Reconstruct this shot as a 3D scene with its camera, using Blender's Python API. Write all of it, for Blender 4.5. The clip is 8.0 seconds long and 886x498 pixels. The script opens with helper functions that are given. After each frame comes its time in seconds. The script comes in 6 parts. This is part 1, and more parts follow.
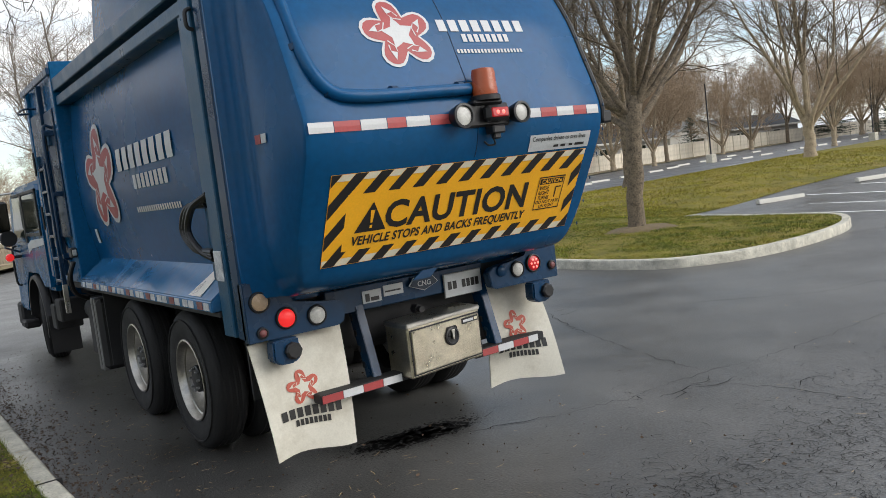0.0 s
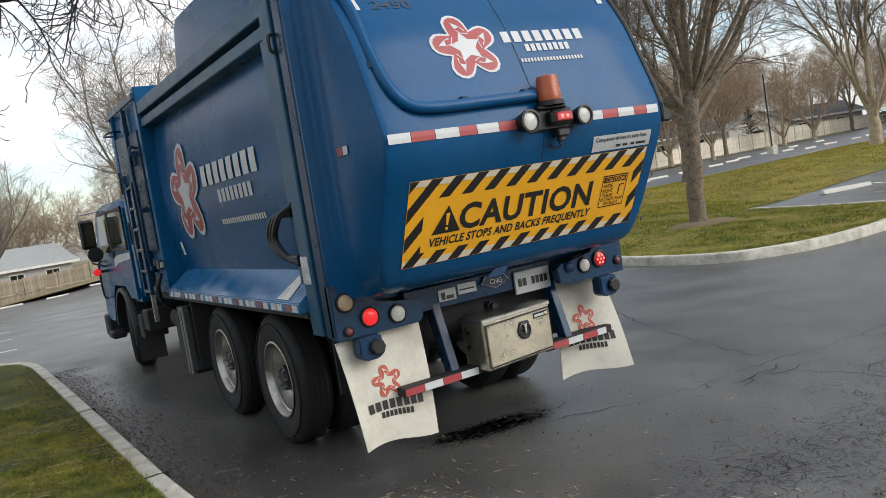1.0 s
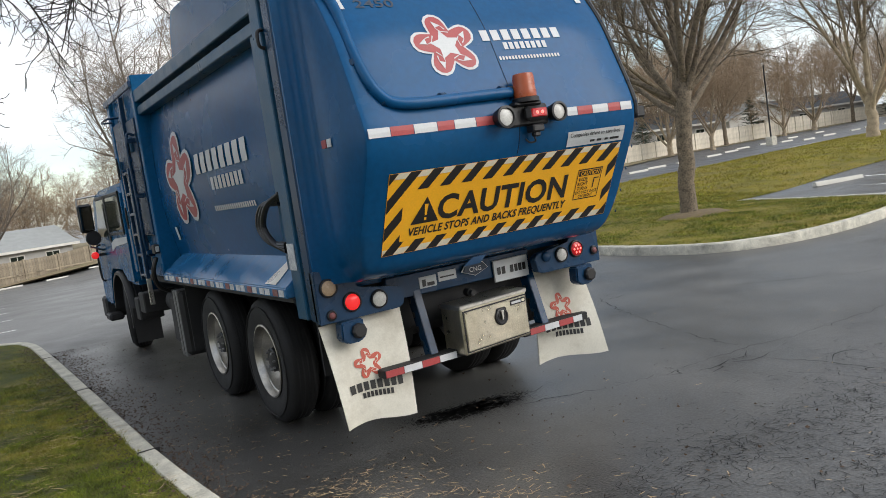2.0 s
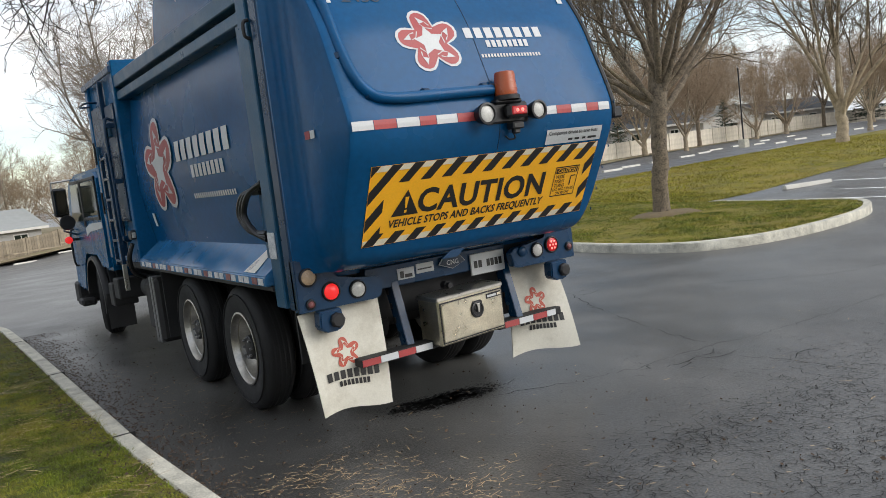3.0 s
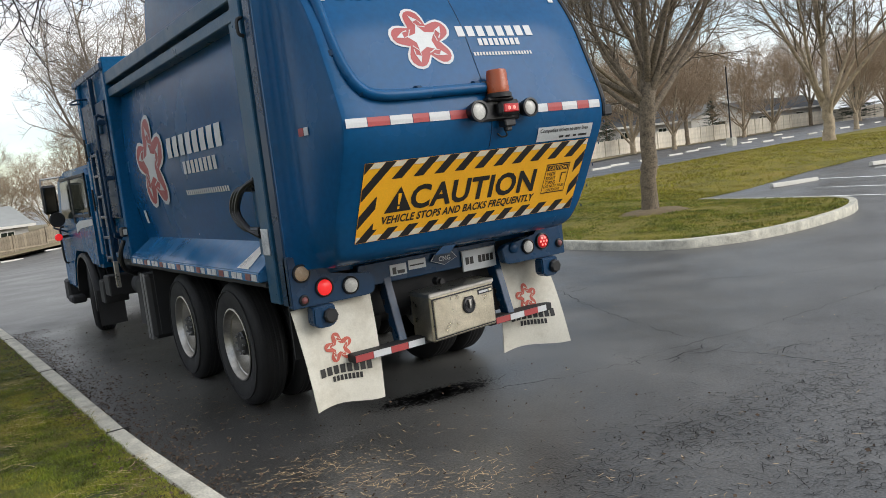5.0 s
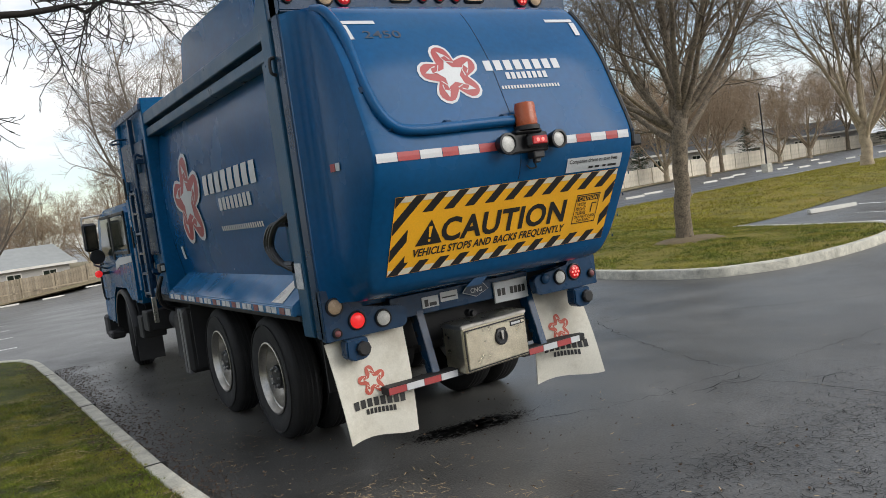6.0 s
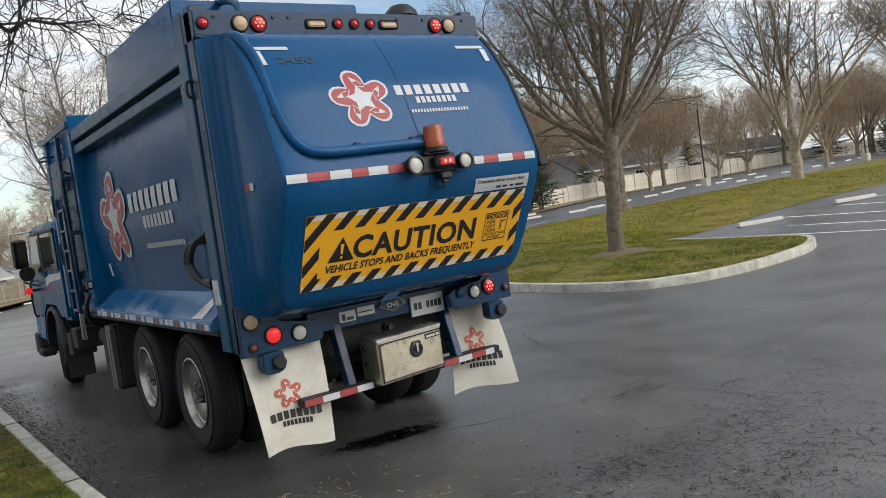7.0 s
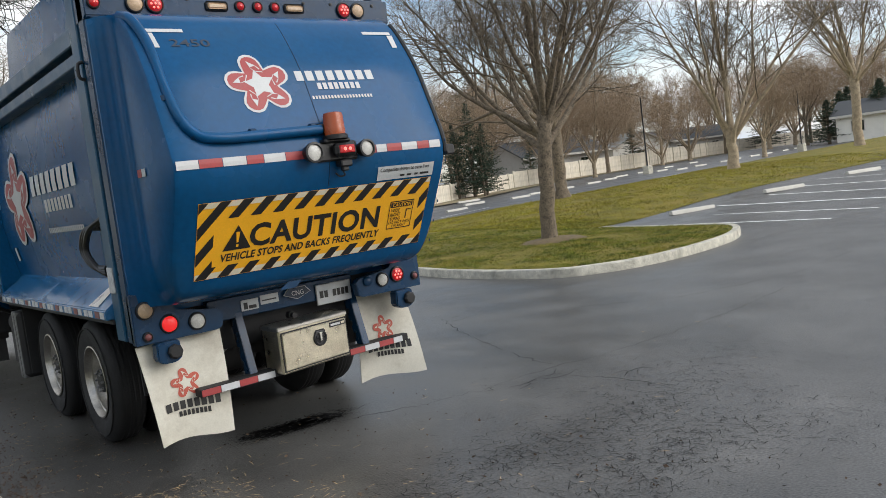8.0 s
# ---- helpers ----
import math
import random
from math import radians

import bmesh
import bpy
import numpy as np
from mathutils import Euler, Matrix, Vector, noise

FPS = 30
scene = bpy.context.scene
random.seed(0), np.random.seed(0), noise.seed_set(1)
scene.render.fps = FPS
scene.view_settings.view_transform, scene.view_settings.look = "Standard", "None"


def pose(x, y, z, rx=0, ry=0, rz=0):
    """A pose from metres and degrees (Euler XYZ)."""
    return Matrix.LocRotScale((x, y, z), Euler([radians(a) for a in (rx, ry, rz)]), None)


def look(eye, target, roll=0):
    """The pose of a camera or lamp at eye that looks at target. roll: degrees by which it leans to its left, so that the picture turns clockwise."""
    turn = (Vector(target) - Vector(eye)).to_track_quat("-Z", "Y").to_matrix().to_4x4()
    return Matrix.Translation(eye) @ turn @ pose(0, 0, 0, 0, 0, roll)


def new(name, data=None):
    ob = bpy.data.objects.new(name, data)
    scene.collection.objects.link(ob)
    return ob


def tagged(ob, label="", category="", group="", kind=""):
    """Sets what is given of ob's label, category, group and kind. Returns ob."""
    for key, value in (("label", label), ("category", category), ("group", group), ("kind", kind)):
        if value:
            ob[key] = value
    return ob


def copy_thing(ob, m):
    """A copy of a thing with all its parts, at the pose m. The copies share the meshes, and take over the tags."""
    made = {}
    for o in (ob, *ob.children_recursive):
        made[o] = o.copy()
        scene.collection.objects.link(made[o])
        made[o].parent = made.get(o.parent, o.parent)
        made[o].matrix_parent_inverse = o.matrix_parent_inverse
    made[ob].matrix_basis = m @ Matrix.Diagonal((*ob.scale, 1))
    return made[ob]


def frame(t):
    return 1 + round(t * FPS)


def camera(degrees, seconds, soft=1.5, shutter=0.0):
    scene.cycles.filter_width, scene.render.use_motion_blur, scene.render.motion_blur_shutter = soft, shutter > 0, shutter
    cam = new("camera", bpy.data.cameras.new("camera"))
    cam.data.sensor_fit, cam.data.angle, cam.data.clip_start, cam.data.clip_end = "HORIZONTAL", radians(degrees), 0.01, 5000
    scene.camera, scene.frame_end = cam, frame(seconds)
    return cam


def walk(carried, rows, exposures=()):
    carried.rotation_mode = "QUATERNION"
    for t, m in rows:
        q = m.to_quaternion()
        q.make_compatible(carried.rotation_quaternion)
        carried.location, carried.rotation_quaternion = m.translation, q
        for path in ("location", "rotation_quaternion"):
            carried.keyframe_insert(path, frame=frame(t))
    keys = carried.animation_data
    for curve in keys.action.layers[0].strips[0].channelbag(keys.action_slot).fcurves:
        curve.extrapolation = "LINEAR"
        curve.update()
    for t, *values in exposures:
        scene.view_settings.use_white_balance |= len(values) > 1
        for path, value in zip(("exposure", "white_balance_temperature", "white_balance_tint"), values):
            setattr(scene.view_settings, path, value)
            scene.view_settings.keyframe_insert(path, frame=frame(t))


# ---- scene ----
cam = camera(56.6, 8.0, soft=0.6)
PATH = [
    (0, (-2.877, -4.476, 1.773), (-1.745, -2.837, 1.597), -6.8),
    (0.5, (-3.009, -4.575, 1.776), (-1.984, -2.863, 1.639), -7.9),
    (1, (-3.122, -4.673, 1.784), (-2.103, -2.958, 1.637), -9.1),
    (1.5, (-3.117, -4.836, 1.791), (-2.115, -3.113, 1.631), -9.0),
    (3, (-3.209, -5.016, 1.806), (-2.145, -3.335, 1.603), -6.9),
    (3.5, (-3.256, -5.027, 1.8), (-2.175, -3.357, 1.59), -7.0),
    (4, (-3.262, -5.034, 1.801), (-2.173, -3.371, 1.586), -6.9),
    (5.5, (-3.257, -5.062, 1.803), (-2.18, -3.389, 1.602), -6.6),
    (6, (-3.26, -5.085, 1.807), (-2.231, -3.374, 1.682), -7.8),
    (6.5, (-3.223, -5.175, 1.815), (-2.11, -3.519, 1.676), -9.0),
    (7, (-3.165, -5.431, 1.806), (-2.032, -3.786, 1.697), -7.9),
    (7.5, (-3.042, -5.528, 1.807), (-1.862, -3.918, 1.682), -8.5),
    (8, (-2.88, -5.615, 1.793), (-1.655, -4.042, 1.63), -7.2),
]
walk(cam, [(t, look(eye, target, roll)) for t, eye, target, roll in PATH], exposures=[(0.0, 0.27), (3.5, 0.29), (5.5, 0.27), (6.0, 0.18), (7.0, 0.12), (8.0, 0.2)])

# ---- light ----
world = bpy.data.worlds.new("sky")
scene.world = world
world.use_nodes = True
wn, wl = world.node_tree.nodes, world.node_tree.links
bg = wn["Background"]
sky = wn.new("ShaderNodeTexSky")
sky.sky_type, sky.sun_disc = "NISHITA", False
SUN_EL, SUN_AZ = radians(28), radians(142)
sky.sun_elevation, sky.sun_rotation = SUN_EL, SUN_AZ
sky_mul = wn.new("ShaderNodeVectorMath"); sky_mul.operation = "SCALE"; sky_mul.inputs["Scale"].default_value = 0.15
wl.new(sky.outputs[0], sky_mul.inputs[0])
wtc = wn.new("ShaderNodeTexCoord")
wmap = wn.new("ShaderNodeMapping"); wmap.inputs["Scale"].default_value = (1.0, 1.0, 3.2)
wl.new(wtc.outputs["Generated"], wmap.inputs[0])
wno = wn.new("ShaderNodeTexNoise"); wno.inputs["Scale"].default_value = 2.1; wno.inputs["Detail"].default_value = 6; wno.inputs["Roughness"].default_value = 0.55
wl.new(wmap.outputs[0], wno.inputs["Vector"])
wramp = wn.new("ShaderNodeValToRGB")
wramp.color_ramp.elements[0].position, wramp.color_ramp.elements[1].position = 0.36, 0.52
wl.new(wno.outputs["Fac"], wramp.inputs[0])
wno2 = wn.new("ShaderNodeTexNoise"); wno2.inputs["Scale"].default_value = 4.5; wno2.inputs["Detail"].default_value = 5
wl.new(wmap.outputs[0], wno2.inputs["Vector"])
wr2 = wn.new("ShaderNodeValToRGB")
wr2.color_ramp.elements[0].position, wr2.color_ramp.elements[1].position = 0.3, 0.68
wr2.color_ramp.elements[0].color, wr2.color_ramp.elements[1].color = (0.58, 0.635, 0.72, 1), (0.97, 0.97, 0.97, 1)
wl.new(wno2.outputs["Fac"], wr2.inputs[0])
wmix = wn.new("ShaderNodeMix"); wmix.data_type = "RGBA"
wl.new(wramp.outputs[0], wmix.inputs["Factor"])
wl.new(sky_mul.outputs[0], wmix.inputs[6]); wl.new(wr2.outputs[0], wmix.inputs[7])
wl.new(wmix.outputs[2], bg.inputs["Color"])
bg.inputs["Strength"].default_value = 1.08

sun_data = bpy.data.lights.new("sun", "SUN")
sun_data.energy, sun_data.angle, sun_data.color = 1.9, radians(50), (1.0, 0.97, 0.92)
sun = new("sun", sun_data)
sun.matrix_world = look((0, 0, 0), (-math.sin(SUN_AZ) * math.cos(SUN_EL), -math.cos(SUN_AZ) * math.cos(SUN_EL), -math.sin(SUN_EL)))
sun.location = (0, 0, 40)


# ---- materials ----
def mat(name, color, rough=0.6, metal=0.0, var=0.12, scale=6.0, fine=90.0, bump=0.0, bump_scale=None, dirt=None, dirt_amt=0.0, dirt_scale=1.3,
        spec=0.5, coat=0.0, emit=None, emit_strength=0.0, random_amt=0.0, rough_var=0.08):
    m = bpy.data.materials.new(name)
    m.use_nodes = True
    n, l = m.node_tree.nodes, m.node_tree.links
    b = n["Principled BSDF"]
    tc = n.new("ShaderNodeTexCoord")
    n1 = n.new("ShaderNodeTexNoise"); n1.inputs["Scale"].default_value = scale; n1.inputs["Detail"].default_value = 5
    n2 = n.new("ShaderNodeTexNoise"); n2.inputs["Scale"].default_value = fine; n2.inputs["Detail"].default_value = 3
    l.new(tc.outputs["Object"], n1.inputs["Vector"]); l.new(tc.outputs["Object"], n2.inputs["Vector"])
    add = n.new("ShaderNodeMath"); add.operation = "ADD"
    l.new(n1.outputs["Fac"], add.inputs[0]); l.new(n2.outputs["Fac"], add.inputs[1])
    rng = n.new("ShaderNodeMapRange")
    rng.inputs["From Min"].default_value, rng.inputs["From Max"].default_value = 0.6, 1.4
    rng.inputs["To Min"].default_value, rng.inputs["To Max"].default_value = 1 - var, 1 + var
    l.new(add.outputs[0], rng.inputs["Value"])
    last = rng.outputs[0]
    if random_amt:
        oi = n.new("ShaderNodeObjectInfo"); ge = n.new("ShaderNodeNewGeometry")
        sm = n.new("ShaderNodeMath"); sm.operation = "ADD"
        l.new(oi.outputs["Random"], sm.inputs[0]); l.new(ge.outputs["Random Per Island"], sm.inputs[1])
        r2 = n.new("ShaderNodeMapRange"); r2.inputs["From Max"].default_value = 2.0
        r2.inputs["To Min"].default_value, r2.inputs["To Max"].default_value = 1 - random_amt, 1 + random_amt
        l.new(sm.outputs[0], r2.inputs["Value"])
        mu = n.new("ShaderNodeMath"); mu.operation = "MULTIPLY"
        l.new(last, mu.inputs[0]); l.new(r2.outputs[0], mu.inputs[1]); last = mu.outputs[0]
    sc = n.new("ShaderNodeVectorMath"); sc.operation = "SCALE"
    sc.inputs[0].default_value = color
    l.new(last, sc.inputs["Scale"])
    col = sc.outputs[0]
    if dirt:
        nd = n.new("ShaderNodeTexNoise"); nd.inputs["Scale"].default_value = dirt_scale; nd.inputs["Detail"].default_value = 8; nd.inputs["Roughness"].default_value = 0.7
        l.new(tc.outputs["Object"], nd.inputs["Vector"])
        rd = n.new("ShaderNodeMapRange"); rd.inputs["From Min"].default_value, rd.inputs["From Max"].default_value = 0.45, 0.75
        rd.inputs["To Max"].default_value = dirt_amt
        l.new(nd.outputs["Fac"], rd.inputs["Value"])
        mx = n.new("ShaderNodeMix"); mx.data_type = "RGBA"
        l.new(rd.outputs[0], mx.inputs["Factor"]); l.new(col, mx.inputs[6]); mx.inputs[7].default_value = (*dirt, 1)
        col = mx.outputs[2]
    l.new(col, b.inputs["Base Color"])
    rr = n.new("ShaderNodeMapRange"); rr.inputs["From Min"].default_value, rr.inputs["From Max"].default_value = 0.3, 0.7
    rr.inputs["To Min"].default_value, rr.inputs["To Max"].default_value = max(0.02, rough - rough_var), min(1, rough + rough_var)
    l.new(n1.outputs["Fac"], rr.inputs["Value"]); l.new(rr.outputs[0], b.inputs["Roughness"])
    b.inputs["Metallic"].default_value = metal
    b.inputs["Specular IOR Level"].default_value = spec
    b.inputs["Coat Weight"].default_value = coat
    b.inputs["Coat Roughness"].default_value = 0.12
    if emit:
        b.inputs["Emission Color"].default_value, b.inputs["Emission Strength"].default_value = (*emit, 1), emit_strength
    if bump:
        bp = n.new("ShaderNodeBump"); bp.inputs["Strength"].default_value = bump; bp.inputs["Distance"].default_value = 0.02
        nb = n2
        if bump_scale:
            nb = n.new("ShaderNodeTexNoise"); nb.inputs["Scale"].default_value = bump_scale; nb.inputs["Detail"].default_value = 4
            l.new(tc.outputs["Object"], nb.inputs["Vector"])
        l.new(nb.outputs["Fac"], bp.inputs["Height"]); l.new(bp.outputs[0], b.inputs["Normal"])
    return m


BLUE = mat("blue_paint", (0.0025, 0.074, 0.2), 0.24, var=0.16, scale=1.5, fine=25, dirt=(0.02, 0.07, 0.12), dirt_amt=0.4, dirt_scale=1.6, spec=0.21, coat=0.0, bump=0.045, bump_scale=2.6, rough_var=0.06)
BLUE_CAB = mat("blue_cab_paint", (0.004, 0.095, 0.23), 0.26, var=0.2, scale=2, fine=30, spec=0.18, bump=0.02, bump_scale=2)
# body blue lightened for the sky's sheen on the sloping ledge, with scuffs
BLUE_SKYLIT = mat("blue_ledge_sky_sheen", (0.02, 0.145, 0.33), 0.16, var=0.2, scale=3, fine=40, dirt=(0.1, 0.17, 0.24), dirt_amt=0.6, dirt_scale=2.5, spec=0.5, bump=0.03, bump_scale=3)
BLUE_WORN = mat("blue_paint_worn", (0.012, 0.075, 0.15), 0.34, var=0.2, scale=5, fine=60, dirt=(0.08, 0.12, 0.15), dirt_amt=0.55, dirt_scale=4, spec=0.3, bump=0.05)
# darker blue than the body, for posts, lamp panels and fittings
BLUE_DARK = mat("blue_paint_dark", (0.004, 0.036, 0.09), 0.28, var=0.2, scale=3, fine=40, spec=0.3, dirt=(0.05, 0.055, 0.06), dirt_amt=0.5)
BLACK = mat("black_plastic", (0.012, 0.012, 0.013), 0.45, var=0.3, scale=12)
CHASSIS = mat("chassis_black", (0.014, 0.014, 0.015), 0.7, var=0.3, scale=6, dirt=(0.06, 0.055, 0.05), dirt_amt=0.4)
RUBBER = mat("tyre_rubber", (0.009, 0.009, 0.0095), 0.75, var=0.25, scale=10, dirt=(0.028, 0.027, 0.026), dirt_amt=0.35, dirt_scale=5, bump=0.15)
ALU = mat("polished_aluminium", (0.62, 0.6, 0.55), 0.32, metal=1.0, var=0.12, scale=8, dirt=(0.18, 0.16, 0.13), dirt_amt=0.5, dirt_scale=6)
RIM = mat("worn_rim_aluminium", (0.5, 0.48, 0.44), 0.36, metal=1.0, var=0.2, scale=8, dirt=(0.14, 0.12, 0.1), dirt_amt=0.6, dirt_scale=5)
STEEL = mat("dull_steel", (0.3, 0.3, 0.3), 0.5, metal=0.9, var=0.2, scale=9)
WHITE_DECAL = mat("white_decal", (0.57, 0.58, 0.58), 0.45, var=0.08, scale=4, dirt=(0.4, 0.42, 0.44), dirt_amt=0.4)
RED_WORN = mat("worn_red_patch", (0.2, 0.05, 0.05), 0.5, var=0.3, scale=20, dirt=(0.3, 0.28, 0.27), dirt_amt=0.6, dirt_scale=18)
WHITE_WORN = mat("worn_white_patch", (0.6, 0.61, 0.62), 0.5, var=0.2, scale=20, dirt=(0.12, 0.14, 0.2), dirt_amt=0.8, dirt_scale=16)
RED_DECAL = mat("red_decal", (0.36, 0.05, 0.05), 0.45, var=0.15, scale=6, dirt=(0.3, 0.12, 0.11), dirt_amt=0.5)
YELLOW = mat("yellow_reflective", (0.95, 0.46, 0.018), 0.35, var=0.08, scale=3, dirt=(0.75, 0.5, 0.1), dirt_amt=0.3)
CREAM = mat("pale_reflective", (0.72, 0.66, 0.5), 0.35, var=0.1, scale=5)
BLACK_DECAL = mat("black_decal", (0.016, 0.015, 0.014), 0.4, var=0.2, scale=8)
GREY_DECAL = mat("dark_grey_decal", (0.02, 0.035, 0.06), 0.5, var=0.2)
FLAP_WHITE = mat("mudflap_white", (0.64, 0.61, 0.52), 0.55, var=0.1, scale=3, dirt=(0.3, 0.25, 0.17), dirt_amt=0.65, dirt_scale=2.6)
TREAD = mat("diamond_plate", (0.6, 0.55, 0.43), 0.33, metal=1.0, var=0.25, scale=12, dirt=(0.3, 0.25, 0.16), dirt_amt=0.5, dirt_scale=4)
RED_LENS = mat("red_lens_lit", (0.6, 0.02, 0.02), 0.2, var=0.1, emit=(1.0, 0.03, 0.03), emit_strength=0.45)
RED_DARK = mat("red_lens", (0.3, 0.012, 0.015), 0.2, var=0.1, emit=(1.0, 0.02, 0.03), emit_strength=0.12)
RED_GLOW = mat("red_diode", (0.9, 0.1, 0.08), 0.3, var=0.05, emit=(1.0, 0.12, 0.1), emit_strength=2.5)
AMBER = mat("amber_lens", (0.5, 0.35, 0.22), 0.25, var=0.15, scale=40)
CLEAR = mat("clear_lens", (0.55, 0.54, 0.5), 0.15, var=0.2, scale=30)
BEACON = mat("beacon_lens", (0.36, 0.075, 0.02), 0.25, var=0.12, scale=15)
GLASS = mat("dark_window_glass", (0.02, 0.026, 0.02), 0.06, var=0.1, spec=0.08)
CONCRETE = mat("kerb_concrete", (0.58, 0.55, 0.46), 0.88, var=0.35, scale=5, fine=60, bump=0.4, dirt=(0.16, 0.15, 0.12), dirt_amt=0.8, dirt_scale=4.5)
PAINT = mat("road_paint", (0.85, 0.85, 0.82), 0.6, var=0.1, scale=3, dirt=(0.4, 0.4, 0.39), dirt_amt=0.3, dirt_scale=5)
STOPS = mat("wheel_stop_concrete", (0.6, 0.58, 0.52), 0.8, var=0.12, scale=5, bump=0.1)
BARK = mat("grey_brown_bark", (0.17, 0.135, 0.095), 0.95, var=0.75, scale=9, fine=32, bump=1.0)
BARK_PALE = mat("pale_bark", (0.36, 0.29, 0.2), 0.9, var=0.55, scale=6, fine=40, bump=0.6)
BARK_DARK = mat("dark_twig_bark", (0.025, 0.021, 0.018), 0.9, var=0.3, scale=9)
BARK_GREY = mat("grey_twig_bark", (0.2, 0.165, 0.13), 0.9, var=0.3, scale=5)
TWIGS_FAR = mat("far_twigs", (0.3, 0.22, 0.145), 0.95, var=0.25, scale=2)
NEEDLES = mat("conifer_needles", (0.035, 0.06, 0.035), 0.8, var=0.35, scale=3, random_amt=0.4)
FENCE = mat("weathered_fence_boards", (0.72, 0.66, 0.55), 0.85, var=0.2, scale=3, random_amt=0.14, dirt=(0.2, 0.17, 0.14), dirt_amt=0.6, dirt_scale=1.2)
FENCE_OLD = mat("stained_fence_boards", (0.3, 0.25, 0.18), 0.88, var=0.35, scale=3, random_amt=0.35, dirt=(0.05, 0.04, 0.033), dirt_amt=1.0, dirt_scale=0.8)
ROOF = mat("grey_shingle_roof", (0.3, 0.31, 0.3), 0.9, var=0.15, scale=2, fine=30)
ROOF_DARK = mat("dark_shingle_roof", (0.07, 0.075, 0.08), 0.9, var=0.2, scale=2, fine=30)
SIDING = mat("pale_siding", (0.62, 0.6, 0.55), 0.8, var=0.08, scale=2)
WHITE_WALL = mat("white_stucco", (0.82, 0.8, 0.73), 0.85, var=0.08, scale=1.5)
RED_FLAP = mat("orange_red_print", (0.48, 0.085, 0.05), 0.5, var=0.15, scale=8)
GREYWALL = mat("grey_siding", (0.36, 0.35, 0.33), 0.8, var=0.1, scale=2)
EARTH = mat("dry_verge", (0.24, 0.19, 0.11), 0.95, var=0.3, scale=0.7, fine=14, bump=0.3, dirt=(0.12, 0.13, 0.05), dirt_amt=0.8, dirt_scale=0.35)
MULCH = mat("bare_soil", (0.17, 0.125, 0.07), 0.95, var=0.35, scale=8, fine=60, bump=0.6)
STRAW = mat("dry_needles_litter", (0.46, 0.33, 0.18), 0.85, var=0.25, scale=8, random_amt=0.8)
LEAF = mat("dead_leaf", (0.085, 0.055, 0.035), 0.85, var=0.2, scale=8, random_amt=0.4)
OIL = mat("oil_stain", (0.006, 0.006, 0.006), 0.6, var=0.4, scale=20)
CRACK = mat("pavement_crack", (0.018, 0.018, 0.018), 0.9, var=0.3, scale=20)
BLADE = mat("grass_blades", (0.11, 0.14, 0.009), 0.8, var=1.0, scale=4.5, random_amt=1.0, dirt=(0.42, 0.33, 0.06), dirt_amt=0.9, dirt_scale=2.2)
TURF = mat("turf", (0.05, 0.062, 0.006), 0.95, var=0.75, scale=2.2, fine=60, bump=0.9, dirt=(0.3, 0.22, 0.045), dirt_amt=0.75, dirt_scale=1.6)
BANK_TURF = mat("dry_bank_turf", (0.16, 0.14, 0.01), 0.95, var=0.7, scale=1.4, fine=40, bump=0.8, dirt=(0.27, 0.18, 0.045), dirt_amt=0.85, dirt_scale=0.7)
BANK_BLADE = mat("dry_bank_blades", (0.2, 0.185, 0.012), 0.8, var=0.9, scale=1.6, random_amt=1.0, dirt=(0.36, 0.25, 0.05), dirt_amt=0.8, dirt_scale=0.6)



